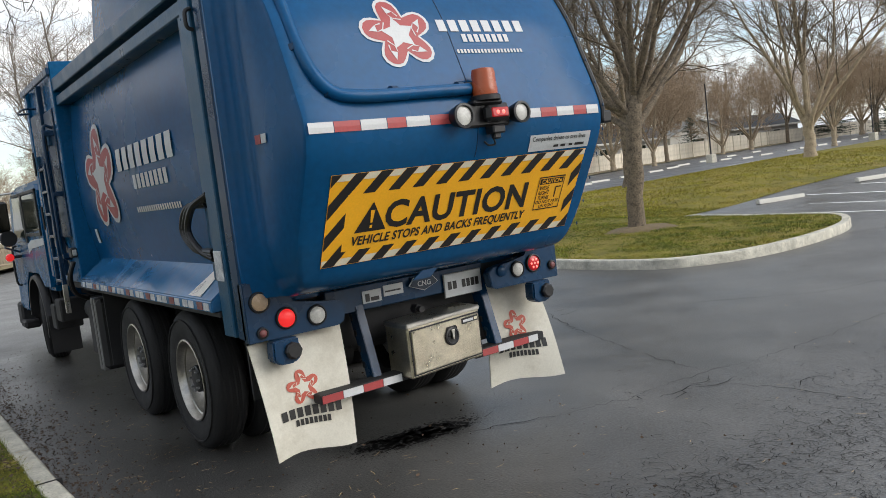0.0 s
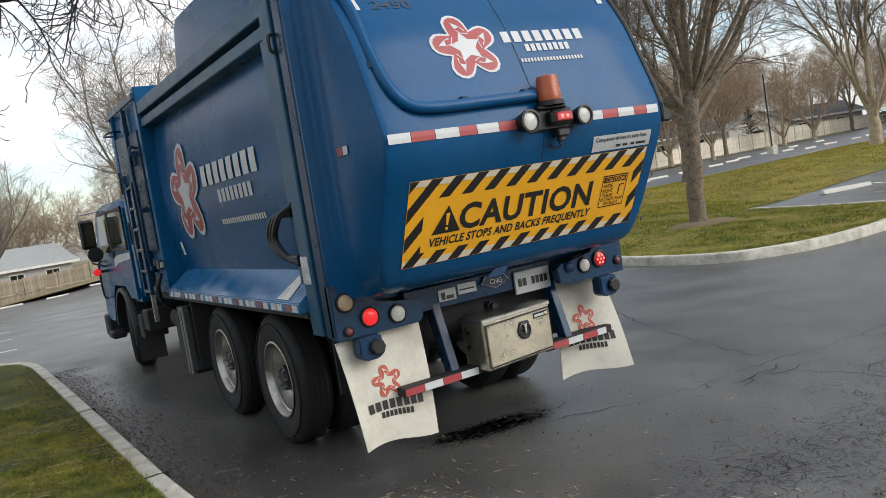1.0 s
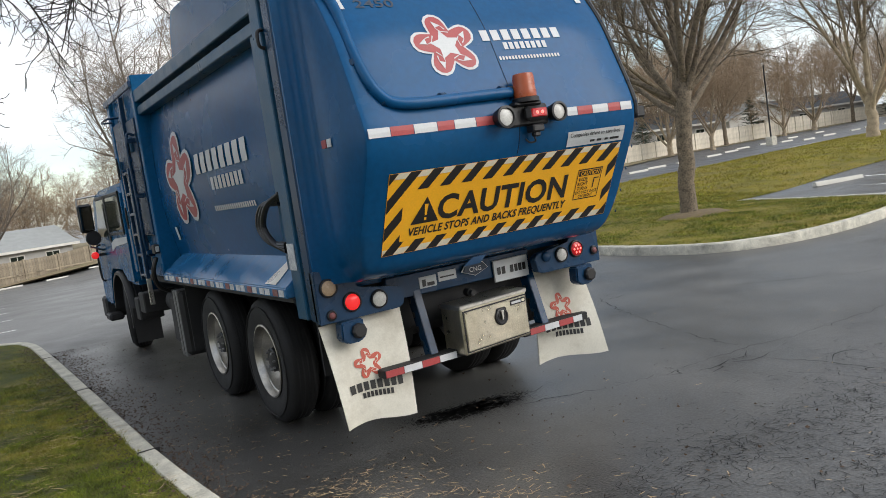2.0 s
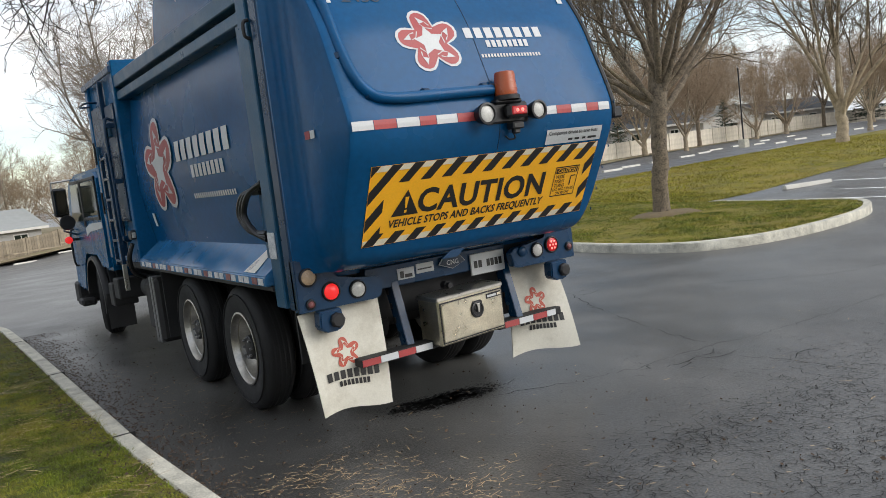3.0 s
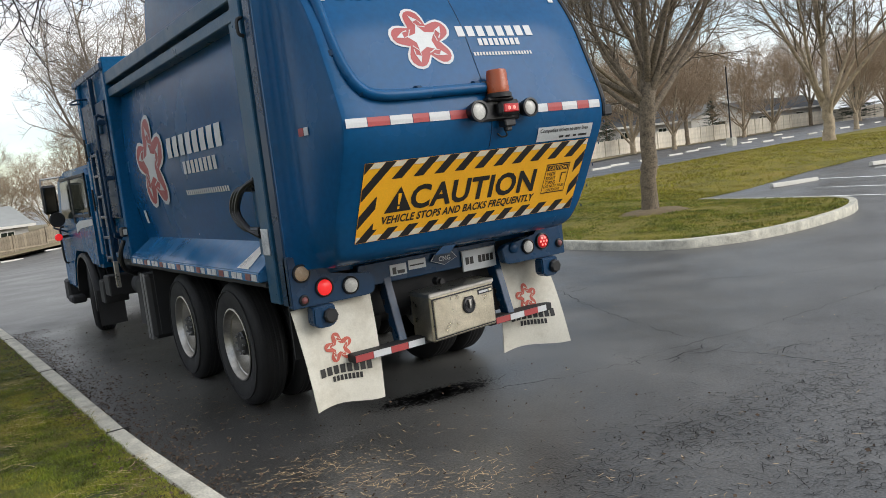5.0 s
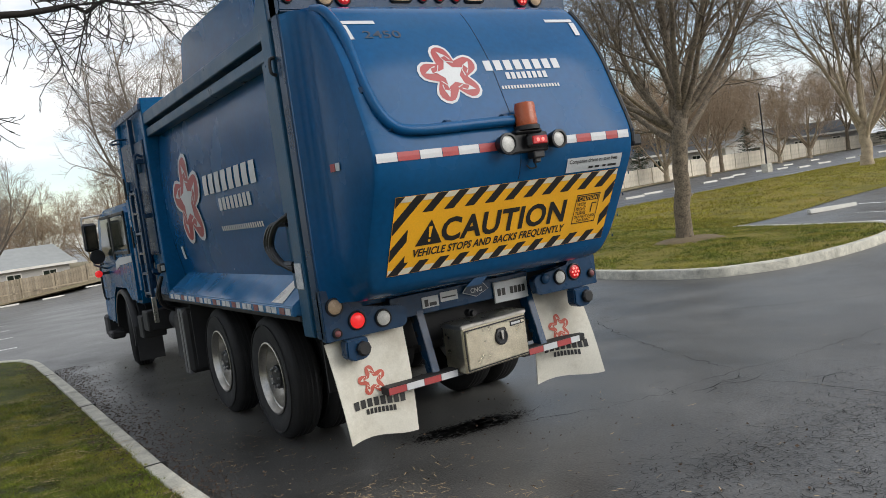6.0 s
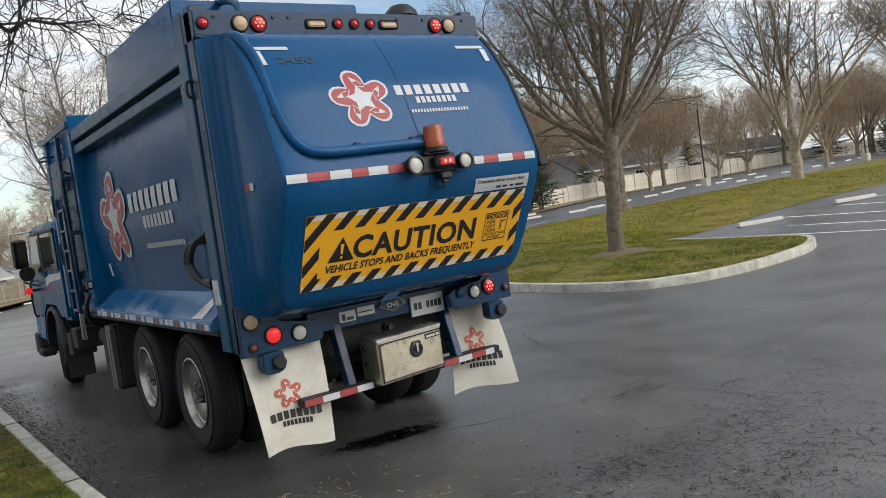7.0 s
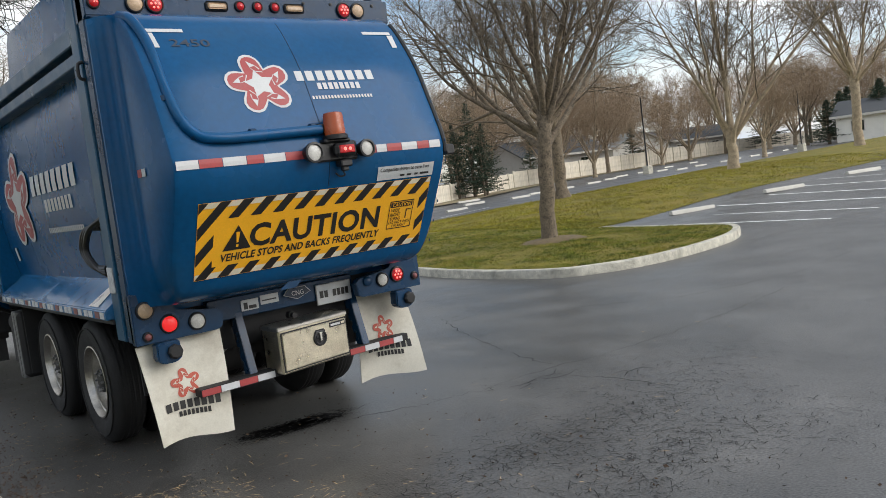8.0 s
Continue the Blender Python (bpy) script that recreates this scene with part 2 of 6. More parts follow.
def asphalt_material():
    """Worn asphalt; a strip along the gutter and under the truck is painted darker for damp and the truck's shade, with
    a ragged edge.
    """
    m = mat("damp_asphalt", (0.108, 0.106, 0.1), 0.39, var=0.85, scale=0.9, fine=65, bump=0.2, bump_scale=70, dirt=(0.05, 0.048, 0.044), dirt_amt=0.8, dirt_scale=0.4, rough_var=0.1)
    n, l = m.node_tree.nodes, m.node_tree.links
    b = n["Principled BSDF"]
    tc = n.new("ShaderNodeTexCoord")
    sep = n.new("ShaderNodeSeparateXYZ"); l.new(tc.outputs["Object"], sep.inputs[0])
    wob = n.new("ShaderNodeTexNoise"); wob.inputs["Scale"].default_value = 1.3; wob.inputs["Detail"].default_value = 6
    l.new(tc.outputs["Object"], wob.inputs["Vector"])
    edge = n.new("ShaderNodeMath"); edge.operation = "MULTIPLY_ADD"; edge.inputs[1].default_value = 1.6
    l.new(wob.outputs["Fac"], edge.inputs[0]); l.new(sep.outputs["X"], edge.inputs[2])
    # colour drops to 0.42 beside the truck: its shade painted in with the damp
    damp_shade = n.new("ShaderNodeMapRange")
    damp_shade.inputs["From Min"].default_value, damp_shade.inputs["From Max"].default_value = -0.7, 0.7
    damp_shade.inputs["To Min"].default_value, damp_shade.inputs["To Max"].default_value = 0.42, 1.0
    l.new(edge.outputs[0], damp_shade.inputs["Value"])
    end = n.new("ShaderNodeMapRange")
    end.inputs["From Min"].default_value, end.inputs["From Max"].default_value = 8.0, 11.0
    l.new(sep.outputs["Y"], end.inputs["Value"])
    top = n.new("ShaderNodeMath"); top.operation = "MAXIMUM"
    l.new(damp_shade.outputs[0], top.inputs[0]); l.new(end.outputs[0], top.inputs[1])
    near = n.new("ShaderNodeMapRange")
    near.inputs["From Min"].default_value, near.inputs["From Max"].default_value = 0.9, -0.9
    near.inputs["To Max"].default_value = 0.9
    l.new(sep.outputs["Y"], near.inputs["Value"])
    top2 = n.new("ShaderNodeMath"); top2.operation = "MAXIMUM"
    l.new(top.outputs[0], top2.inputs[0]); l.new(near.outputs[0], top2.inputs[1])
    dark = n.new("ShaderNodeVectorMath"); dark.operation = "SCALE"
    l.new(b.inputs["Base Color"].links[0].from_socket, dark.inputs[0]); l.new(top2.outputs[0], dark.inputs["Scale"])
    l.new(dark.outputs[0], b.inputs["Base Color"])
    return m


ASPHALT = asphalt_material()


# ---- mesh helpers ----
def mesh_object(name, bm, material, smooth=False):
    me = bpy.data.meshes.new(name)
    bmesh.ops.recalc_face_normals(bm, faces=bm.faces)
    bm.to_mesh(me)
    bm.free()
    me.materials.append(material)
    if smooth:
        for p in me.polygons:
            p.use_smooth = True
        me.set_sharp_from_angle(angle=radians(38))
    return new(name, me)


def part(name, bm, material, parent, label="", smooth=False):
    ob = mesh_object(name, bm, material, smooth)
    ob.parent = parent
    if label:
        ob["label"] = label
    return ob


def empty(name, x, y, z=0.0):
    ob = new(name)
    ob.location = (x, y, z)
    ob.empty_display_size = 0.2
    return ob


def box(bm, x0, x1, y0, y1, z0, z1, bevel=0.0, seg=1):
    r = bmesh.ops.create_cube(bm, size=1.0)
    vs = r["verts"]
    for v in vs:
        v.co = Vector(((x0 + x1) / 2 + v.co.x * (x1 - x0), (y0 + y1) / 2 + v.co.y * (y1 - y0), (z0 + z1) / 2 + v.co.z * (z1 - z0)))
    if bevel:
        es = list({e for v in vs for e in v.link_edges})
        bmesh.ops.bevel(bm, geom=es, offset=bevel, segments=seg, affect="EDGES")
    return bm


def boxes(*rows, bevel=0.0):
    bm = bmesh.new()
    for r in rows:
        box(bm, *r, bevel=bevel)
    return bm


def prism(poly, axis, a0, a1, bevel=0.0, bm=None):
    """A flat outline (list of pairs) pulled along an axis: x: pairs are y, z; y: pairs are x, z; z: pairs are x, y."""
    bm = bm or bmesh.new()
    put = {"x": lambda a, p: (a, p[0], p[1]), "y": lambda a, p: (p[0], a, p[1]), "z": lambda a, p: (p[0], p[1], a)}[axis]
    lo = [bm.verts.new(put(a0, p)) for p in poly]
    hi = [bm.verts.new(put(a1, p)) for p in poly]
    bm.faces.new(lo); bm.faces.new(hi[::-1])
    k = len(poly)
    for i in range(k):
        bm.faces.new((lo[i], hi[i], hi[(i + 1) % k], lo[(i + 1) % k]))
    if bevel:
        es = list({e for v in lo + hi for e in v.link_edges})
        bmesh.ops.bevel(bm, geom=es, offset=bevel, segments=2, affect="EDGES")
    return bm


def frame_of(d):
    d = d.normalized()
    a = Vector((0, 0, 1)) if abs(d.z) < 0.9 else Vector((1, 0, 0))
    u = d.cross(a).normalized()
    return u, d.cross(u).normalized()


def lathe(profile, axis, centre, n=32, bm=None, caps=True):
    """Rings of (distance along the axis, radius) about an axis direction from a centre."""
    bm = bm or bmesh.new()
    d = Vector(axis).normalized()
    u, w = frame_of(d)
    rings = []
    for s, r in profile:
        c = Vector(centre) + d * s
        if r < 1e-5:
            rings.append([bm.verts.new(c)])
        else:
            rings.append([bm.verts.new(c + (u * math.cos(2 * math.pi * i / n) + w * math.sin(2 * math.pi * i / n)) * r) for i in range(n)])
    for a, b in zip(rings, rings[1:]):
        for i in range(n):
            q = [a[i % len(a)], a[(i + 1) % len(a)], b[(i + 1) % len(b)], b[i % len(b)]]
            q = list(dict.fromkeys(q))
            if len(q) > 2:
                bm.faces.new(q)
    for ring in (rings[0], rings[-1]):
        if caps and len(ring) > 2:
            bm.faces.new(ring)
    return bm


def tube(points, r, n=10, bm=None):
    bm = bm or bmesh.new()
    pts = [Vector(p) for p in points]
    rings = []
    u = None
    for i, p in enumerate(pts):
        d = (pts[min(i + 1, len(pts) - 1)] - pts[max(i - 1, 0)]).normalized()
        if u is None:
            u, w = frame_of(d)
        else:
            u = (u - d * u.dot(d)).normalized(); w = d.cross(u)
        rr = r[i] if isinstance(r, (list, tuple)) else r
        rings.append([bm.verts.new(p + (u * math.cos(2 * math.pi * k / n) + w * math.sin(2 * math.pi * k / n)) * rr) for k in range(n)])
    for a, b in zip(rings, rings[1:]):
        for k in range(n):
            bm.faces.new((a[k], a[(k + 1) % n], b[(k + 1) % n], b[k]))
    bm.faces.new(rings[0]); bm.faces.new(rings[-1])
    return bm


def smooth_line(pts, steps=5):
    """Catmull-Rom through the points."""
    P = [Vector(p) for p in pts]
    P = [P[0] * 2 - P[1]] + P + [P[-1] * 2 - P[-2]]
    out = []
    for i in range(1, len(P) - 2):
        for s in range(steps):
            t = s / steps
            a, b, c, d = P[i - 1:i + 3]
            out.append(0.5 * ((2 * b) + (c - a) * t + (2 * a - 5 * b + 4 * c - d) * t * t + (3 * b - a - 3 * c + d) * t ** 3))
    return out + [P[-2]]


def mapped(faces2d, fn):
    """Flat polygons (lists of u, v pairs) laid on a surface fn(u, v)."""
    bm = bmesh.new()
    for f in faces2d:
        bm.faces.new([bm.verts.new((p[0], p[1], 0)) for p in f])
    bmesh.ops.remove_doubles(bm, verts=bm.verts, dist=1e-5)
    vs = [p[1] for f in faces2d for p in f]
    lo, hi = min(vs), max(vs)
    n = max(1, min(14, int((hi - lo) / 0.03)))
    for i in range(1, n):
        bmesh.ops.bisect_plane(bm, geom=bm.verts[:] + bm.edges[:] + bm.faces[:], plane_co=(0, lo + (hi - lo) * i / n, 0), plane_no=(0, 1, 0))
    for v in bm.verts:
        v.co = Vector(fn(v.co.x, v.co.y))
    return bm


def text_faces(text, height, width=None, spacing=1.0, shear=0.0, bold=0.012):
    """Outlines of lettering as flat polygons, lower left corner at 0, 0."""
    cu = bpy.data.curves.new("lettering", "FONT")
    cu.body, cu.size, cu.space_character = text, 1.0, spacing
    cu.resolution_u = 3
    cu.offset = bold
    ob = new("lettering", cu)
    dg = bpy.context.evaluated_depsgraph_get()
    dg.update()
    me = ob.evaluated_get(dg).to_mesh()
    co = [(v.co.x + shear * v.co.y, v.co.y) for v in me.vertices]
    x0, x1 = min(c[0] for c in co), max(c[0] for c in co)
    y0, y1 = min(c[1] for c in co), max(c[1] for c in co)
    sy = height / (y1 - y0)
    sx = width / (x1 - x0) if width else sy
    faces = [[((co[i][0] - x0) * sx, (co[i][1] - y0) * sy) for i in p.vertices] for p in me.polygons]
    ob.evaluated_get(dg).to_mesh_clear()
    bpy.data.objects.remove(ob)
    bpy.data.curves.remove(cu)
    return faces


def shift(faces, du, dv):
    return [[(u + du, v + dv) for u, v in f] for f in faces]


def rect_v(u0, u1, v0, v1, n=4):
    return [[(u0, v0 + (v1 - v0) * i / n), (u1, v0 + (v1 - v0) * i / n), (u1, v0 + (v1 - v0) * (i + 1) / n), (u0, v0 + (v1 - v0) * (i + 1) / n)] for i in range(n)]


# ---- ground ----
def step(a, b, x):
    t = min(1.0, max(0.0, (x - a) / (b - a)))
    return t * t * (3 - 2 * t)


def lot(x, y):
    """Height of the paved ground: level by the truck, rising slowly to the east, falling a little to the north-west."""
    h = 0.03 * max(0.0, min(x, 24) - 16.0) * step(15, 19, x) + 0.006 * max(0.0, min(x, 100) - 24)
    h -= 1.9 * step(14, 64, y) * (1 - step(3, 18, x))
    return h


def sheet(name, xs, ys, fn, material, smooth=True):
    nx, ny = len(xs), len(ys)
    verts = [(x, y, fn(x, y)) for y in ys for x in xs]
    faces = [(j * nx + i, j * nx + i + 1, (j + 1) * nx + i + 1, (j + 1) * nx + i) for j in range(ny - 1) for i in range(nx - 1)]
    me = bpy.data.meshes.new(name)
    me.from_pydata(verts, [], faces)
    me.materials.append(material)
    for p in me.polygons:
        p.use_smooth = smooth
    return new(name, me)


gx = [-900, -400, -150, -60, -30] + [x * 1.0 for x in range(-20, 60, 2)] + [60, 70, 80, 90, 120, 200, 400, 900]
gy = [-900, -300, -100, -40, -20] + [y * 1.0 for y in range(-10, 80, 2)] + [80, 90, 120, 200, 400, 900]
tagged(sheet("ground", gx, gy, lot, ASPHALT), "damp dark grey asphalt of a car park, worn and cracked", "asphalt", kind="structure")


def offset_line(pts, d):
    out = []
    for i, p in enumerate(pts):
        a, b = pts[max(i - 1, 0)], pts[min(i + 1, len(pts) - 1)]
        t = Vector((b[0] - a[0], b[1] - a[1])).normalized()
        out.append((p[0] - t.y * d, p[1] + t.x * d))
    return out


def kerb(name, line, width, label, height=0.15, fade=0):
    """A kerb along a line, its road face on the line and its back to the left of it, in cast lengths with joints."""
    pts = [Vector((p[0], p[1], 0)) for p in line]
    pts = [(p.x, p.y) for p in smooth_line(pts, 6)]
    bm = bmesh.new()
    prof = [(-0.0, -0.05), (0.012, height - 0.02), (0.03, height), (width - 0.015, height), (width, height - 0.02), (width, -0.05)]
    rows = []
    lines = [offset_line(pts, -d) for d, _ in prof]
    for i in range(len(pts)):
        rows.append([bm.verts.new((lines[k][i][0], lines[k][i][1], (prof[k][1] - (0.22 * max(0.0, 1 - i / fade) if fade else 0.0)) + lot(*pts[i]) + 0.004 * noise.noise((pts[i][0] * 2, pts[i][1] * 2, k)))) for k in range(len(prof))])
    for a, b in zip(rows, rows[1:]):
        for k in range(len(prof) - 1):
            bm.faces.new((a[k], a[k + 1], b[k + 1], b[k]))
    bm.faces.new(rows[0]); bm.faces.new(rows[-1])
    ob = mesh_object(name, bm, CONCRETE, True)
    tagged(ob, label, "kerb", kind="structure")
    return ob


# kerb of the verge beside the truck: comes up along the truck's side, turns away at the far corner
LEFT_KERB = [(-1.5, -9.0), (-1.62, -6.0), (-1.85, -3.0), (-2.0, -0.7), (-2.085, 0.8), (-2.11, 2.2), (-2.145, 5.0), (-2.2, 8.0), (-2.27, 9.2), (-2.5, 9.85), (-3.1, 10.15), (-6.0, 10.2), (-14, 10.0)]
kerb("kerb_1", LEFT_KERB[::-1], 0.155, "pale concrete kerb with a rounded corner beside the truck")
for y in (-4.6, -1.75, 1.22, 4.25, 7.2):
    x = float(np.interp(y, [p[1] for p in LEFT_KERB[:8]], [p[0] for p in LEFT_KERB[:8]]))
    part("kerb_joint", boxes((x - 0.153, x + 0.002, y - 0.006, y + 0.006, 0.02, 0.1535)), CRACK, bpy.data.objects["kerb_1"])
# kerb round the tree island
ISLAND = [(7.4, 30.0), (7.1, 16.0), (6.8, 9.0), (6.45, 6.12), (6.59, 4.06), (7.24, 3.24), (8.27, 2.92), (9.57, 2.94), (10.88, 3.19), (11.95, 3.68), (12.55, 4.2), (12.8, 4.85), (12.85, 5.6), (12.95, 6.7), (13.15, 7.7), (13.4, 8.5), (13.8, 9.0), (14.3, 9.25)]
kerb("kerb_2", ISLAND[::-1], 0.16, "pale concrete kerb round the grass tree island", fade=14)


def inside(poly, x, y):
    c = False
    j = len(poly) - 1
    for i in range(len(poly)):
        xi, yi = poly[i]; xj, yj = poly[j]
        if (yi > y) != (yj > y) and x < (xj - xi) * (y - yi) / (yj - yi) + xi:
            c = not c
        j = i
    return c


def edge_distance(line, x, y):
    best = 1e9
    for (ax, ay), (bx, by) in zip(line, line[1:]):
        dx, dy = bx - ax, by - ay
        t = max(0, min(1, ((x - ax) * dx + (y - ay) * dy) / (dx * dx + dy * dy + 1e-9)))
        best = min(best, math.hypot(x - ax - t * dx, y - ay - t * dy))
    return best


def filled(name, poly, fn, material, cell, label):
    """Turf inside an outline, its height from fn(x, y)."""
    bm = bmesh.new()
    vs = [bm.verts.new((x, y, 0)) for x, y in poly]
    bm.faces.new(vs)
    xs, ys = [p[0] for p in poly], [p[1] for p in poly]
    for axis, lo, hi in ((0, min(xs), max(xs)), (1, min(ys), max(ys))):
        k = lo + cell
        while k < hi:
            co, no = ((k, 0, 0), (1, 0, 0)) if axis == 0 else ((0, k, 0), (0, 1, 0))
            bmesh.ops.bisect_plane(bm, geom=bm.verts[:] + bm.edges[:] + bm.faces[:], plane_co=co, plane_no=no)
            k += cell
    for v in bm.verts:
        v.co.z = fn(v.co.x, v.co.y)
    bmesh.ops.recalc_face_normals(bm, faces=bm.faces)
    for f in bm.faces:
        if f.normal.z < 0:
            f.normal_flip()
    ob = mesh_object(name, bm, material)
    for p in ob.data.polygons:
        p.use_smooth = True
    tagged(ob, label, "grass", kind="structure")
    return ob


def curve2(line, steps=6):
    return [(p.x, p.y) for p in smooth_line([(a, b, 0) for a, b in line], steps)]


LEFT_IN = offset_line(curve2(LEFT_KERB), 0.13)
LEFT_POLY = LEFT_IN + [(-14, -9.0)]


def left_turf(x, y):
    d = edge_distance(LEFT_KERB, x, y)
    return 0.135 + 0.05 * step(0.1, 2.5, d) + 0.02 * noise.noise((x * 1.3, y * 1.3, 0)) * step(0.1, 0.6, d)


filled("verge_1", LEFT_POLY, left_turf, TURF, 0.6, "short green lawn with straw-coloured patches behind the kerb")

ISLAND_IN = offset_line(curve2(ISLAND), 0.14)
ISLAND_POLY = ISLAND_IN[:-7] + [(14.4, 9.35), (17, 9.6), (20.5, 10.1), (24, 10.2), (32, 10.6), (48, 12), (80, 16), (80, 33), (60, 29), (45, 26.5), (34, 24.5), (26, 23), (20, 23), (14, 25)]


def bank(x, y):
    """The grass: level behind the kerb, swelling into a low bank towards the stalls and the far road."""
    front = edge_distance(ISLAND[:-2] + [(14.4, 9.3), (17, 9.5), (20.5, 10.0), (24, 10.1), (32, 10.5), (48, 11.9), (80, 15.9)], x, y)
    back = edge_distance([(6, 28), (14, 25), (20, 23), (26, 23), (34, 24.5), (45, 26.5), (60, 29), (80, 33)], x, y)
    rise = 0.1 * step(0.2, 4.0, front) + (0.12 * step(11, 18, x) + 0.1 * step(18, 30, x)) * step(0, 3.2, front)
    edge = 0.135 - 0.125 * step(12.9, 13.7, x)
    return lot(x, y) + edge + rise * step(0, 5.0, back) + 0.025 * noise.noise((x * 0.9, y * 0.9, 3)) * step(0.1, 0.8, front)


filled("grass_bank", ISLAND_POLY, bank, BANK_TURF, 1.2, "green winter lawn on a low bank with yellowed patches")

# far verge up to the boards and the ground beyond
FENCE_LINE = [(-60, 50), (-16, 61.5), (-1, 68.2), (9, 72.4), (24, 36.5), (31, 38.0), (40.2, 43.4), (46.6, 46.8), (57, 50.5), (75, 54), (98, 61.5), (200, 100)]


def far_verge(x, y):
    return lot(x, y) + 0.07


VERGE_POLY = [(x, y - 3.2) for x, y in FENCE_LINE] + [(700, 160), (700, 800), (-600, 800), (-600, 40)]
bm = bmesh.new()
bm.faces.new([bm.verts.new((x, y, 0)) for x, y in VERGE_POLY])
bmesh.ops.triangulate(bm, faces=bm.faces)
for k in range(2):
    bmesh.ops.subdivide_edges(bm, edges=[e for e in bm.edges if e.calc_length() > 12], cuts=2)
bmesh.ops.triangulate(bm, faces=bm.faces)
for v in bm.verts:
    v.co.z = far_verge(v.co.x, v.co.y)
far = mesh_object("verge_2", bm, EARTH)
tagged(far, "dry brown strip of ground along the far fence", "ground", kind="structure")


# ---- the truck ----
truck = tagged(empty("garbage_truck", 0, 3.5), "dark blue rear-loading garbage truck with caution sign, parked on the asphalt", "garbage truck")


def tpart(name, bm, material, parent=None, label="", smooth=False):
    """A part of the truck, given in world places."""
    for v in bm.verts:
        v.co.y -= 3.5
    return part(name, bm, material, parent or truck, label, smooth)


PROFILE = [(1.205, -0.05), (1.2, -0.2), (1.215, -0.29), (1.26, -0.37), (1.35, -0.43), (1.6, -0.567), (1.84, -0.7), (1.93, -0.745), (2.02, -0.772), (2.1, -0.775),
           (2.22, -0.738), (2.45, -0.645), (2.675, -0.55), (2.88, -0.425), (3.0, -0.335), (3.08, -0.255), (3.13, -0.15), (3.14, 0.0)]
PROFILE = [(p.x, p.y) for p in smooth_line([(a, b, 0) for a, b in PROFILE], 3)]
PZ, PY = [p[0] for p in PROFILE], [p[1] for p in PROFILE]


def tail_y(z):
    return float(np.interp(z, PZ[4:-4], PY[4:-4]))


def tail(off=0.006):
    return lambda u, v: (u, tail_y(v) - off, v)


SIDE_Z = [1.30, 1.37, 1.6, 1.9, 2.2, 2.5, 2.8, 2.95]
SIDE_X = [-1.0, -1.005, -1.05, -1.095, -1.11, -1.1, -1.07, -1.05]


def side(y0, off=0.008):
    return lambda u, v: (float(np.interp(v, SIDE_Z, SIDE_X)) - off, y0 - u, v)


def tailgate():
    bm = bmesh.new()
    half = [(-1.195, 0.05), (-1.19, 0.0), (-1.16, -0.012), (-1.12, -0.03), (-1.085, -0.075), (-1.068, -0.15)]
    rings = []
    for k, (z, y) in enumerate(PROFILE):
        yy = min(y, 0.02)
        pts = []
        for x, dy in half:
            pts.append((x, max(dy, yy + 0.05) if yy < 0 else 0.03, z))
        for x, d in ((-1.062, 0.035), (-1.05, 0.012), (-1.02, 0.0), (-0.7, 0.0), (-0.35, 0.0), (0, 0.0)):
            pts.append((x, yy + d, z))
        if z < 1.5:
            k2 = 0.08 * ((1.5 - z) / 0.3) ** 2
            pts = [(x * (1 - k2 * min(1.0, max(0.0, (0.03 - y2) / 0.12))), y2, z2) for x, y2, z2 in pts]
        full = pts + [(-x if x < -1.1 else -x * 0.972, y2, z2) for x, y2, z2 in pts[-2::-1]]
        rings.append([bm.verts.new(p) for p in full])
    for a, b in zip(rings, rings[1:]):
        for i in range(len(a) - 1):
            bm.faces.new((a[i], a[i + 1], b[i + 1], b[i]))
    bm.faces.new(rings[0][::-1]); bm.faces.new(rings[-1])
    return tpart("tailgate", bm, BLUE, label="bulging dark blue painted steel tailgate", smooth=True)


gate = tailgate()

# rubber seal and rivets along the right edge
seal = [(1.036, tail_y(z) + 0.018, z) for z in np.linspace(2.02, 3.06, 24)]
tpart("edge_seal", tube(seal, 0.021, 8), BLACK, gate, "black rubber edge seal", True)

for z in np.linspace(1.35, 3.0, 12):
    tpart("rivet", lathe([(0, 0.012), (0.006, 0.009), (0.008, 0)], (0.6, -0.8, 0), (1.034, tail_y(z) + 0.002, z), 8), BLUE_DARK, gate)
tpart("panel_seam", tube([(0.02, tail_y(z) - 0.001, z) for z in np.linspace(1.86, 3.05, 24)], 0.003, 5), BLUE_DARK, gate)

# pipe over the tailgate
PIPE = [(-1.045, -0.16, 3.11), (-1.02, -0.29, 3.06), (-0.985, -0.43, 2.87), (-0.975, -0.58, 2.56), (-0.945, -0.675, 2.37), (-0.87, -0.72, 2.265), (-0.74, -0.745, 2.235), (-0.5, -0.745, 2.235), (-0.3, -0.742, 2.24), (-0.02, -0.742, 2.245)]
pipe = tpart("pipe", tube([(x + 0.012, y - 0.02, z - 0.006) for x, y, z in smooth_line(PIPE, 6)], 0.034, 12), BLUE, gate, "thick blue painted cable pipe", True)
for p, d in (((-0.974, -0.6, 2.5), (0, 0.3, 1)), ((-0.87, -0.72, 2.265), (1, 0, -0.4)), ((-0.5, -0.745, 2.235), (1, 0, 0)), ((-0.06, -0.742, 2.244), (1, 0, 0))):
    tpart("pipe_clamp", lathe([(-0.022, 0.034), (-0.018, 0.042), (0.018, 0.042), (0.022, 0.034)], d, p, 14), BLUE_DARK, pipe, "", True)
tpart("cable_gland", lathe([(0, 0.034), (0.05, 0.036), (0.055, 0.026), (0.1, 0.026)], (1, 0, 0), (-0.02, -0.742, 2.245), 14), BLACK, pipe, "black rubber gland", True)

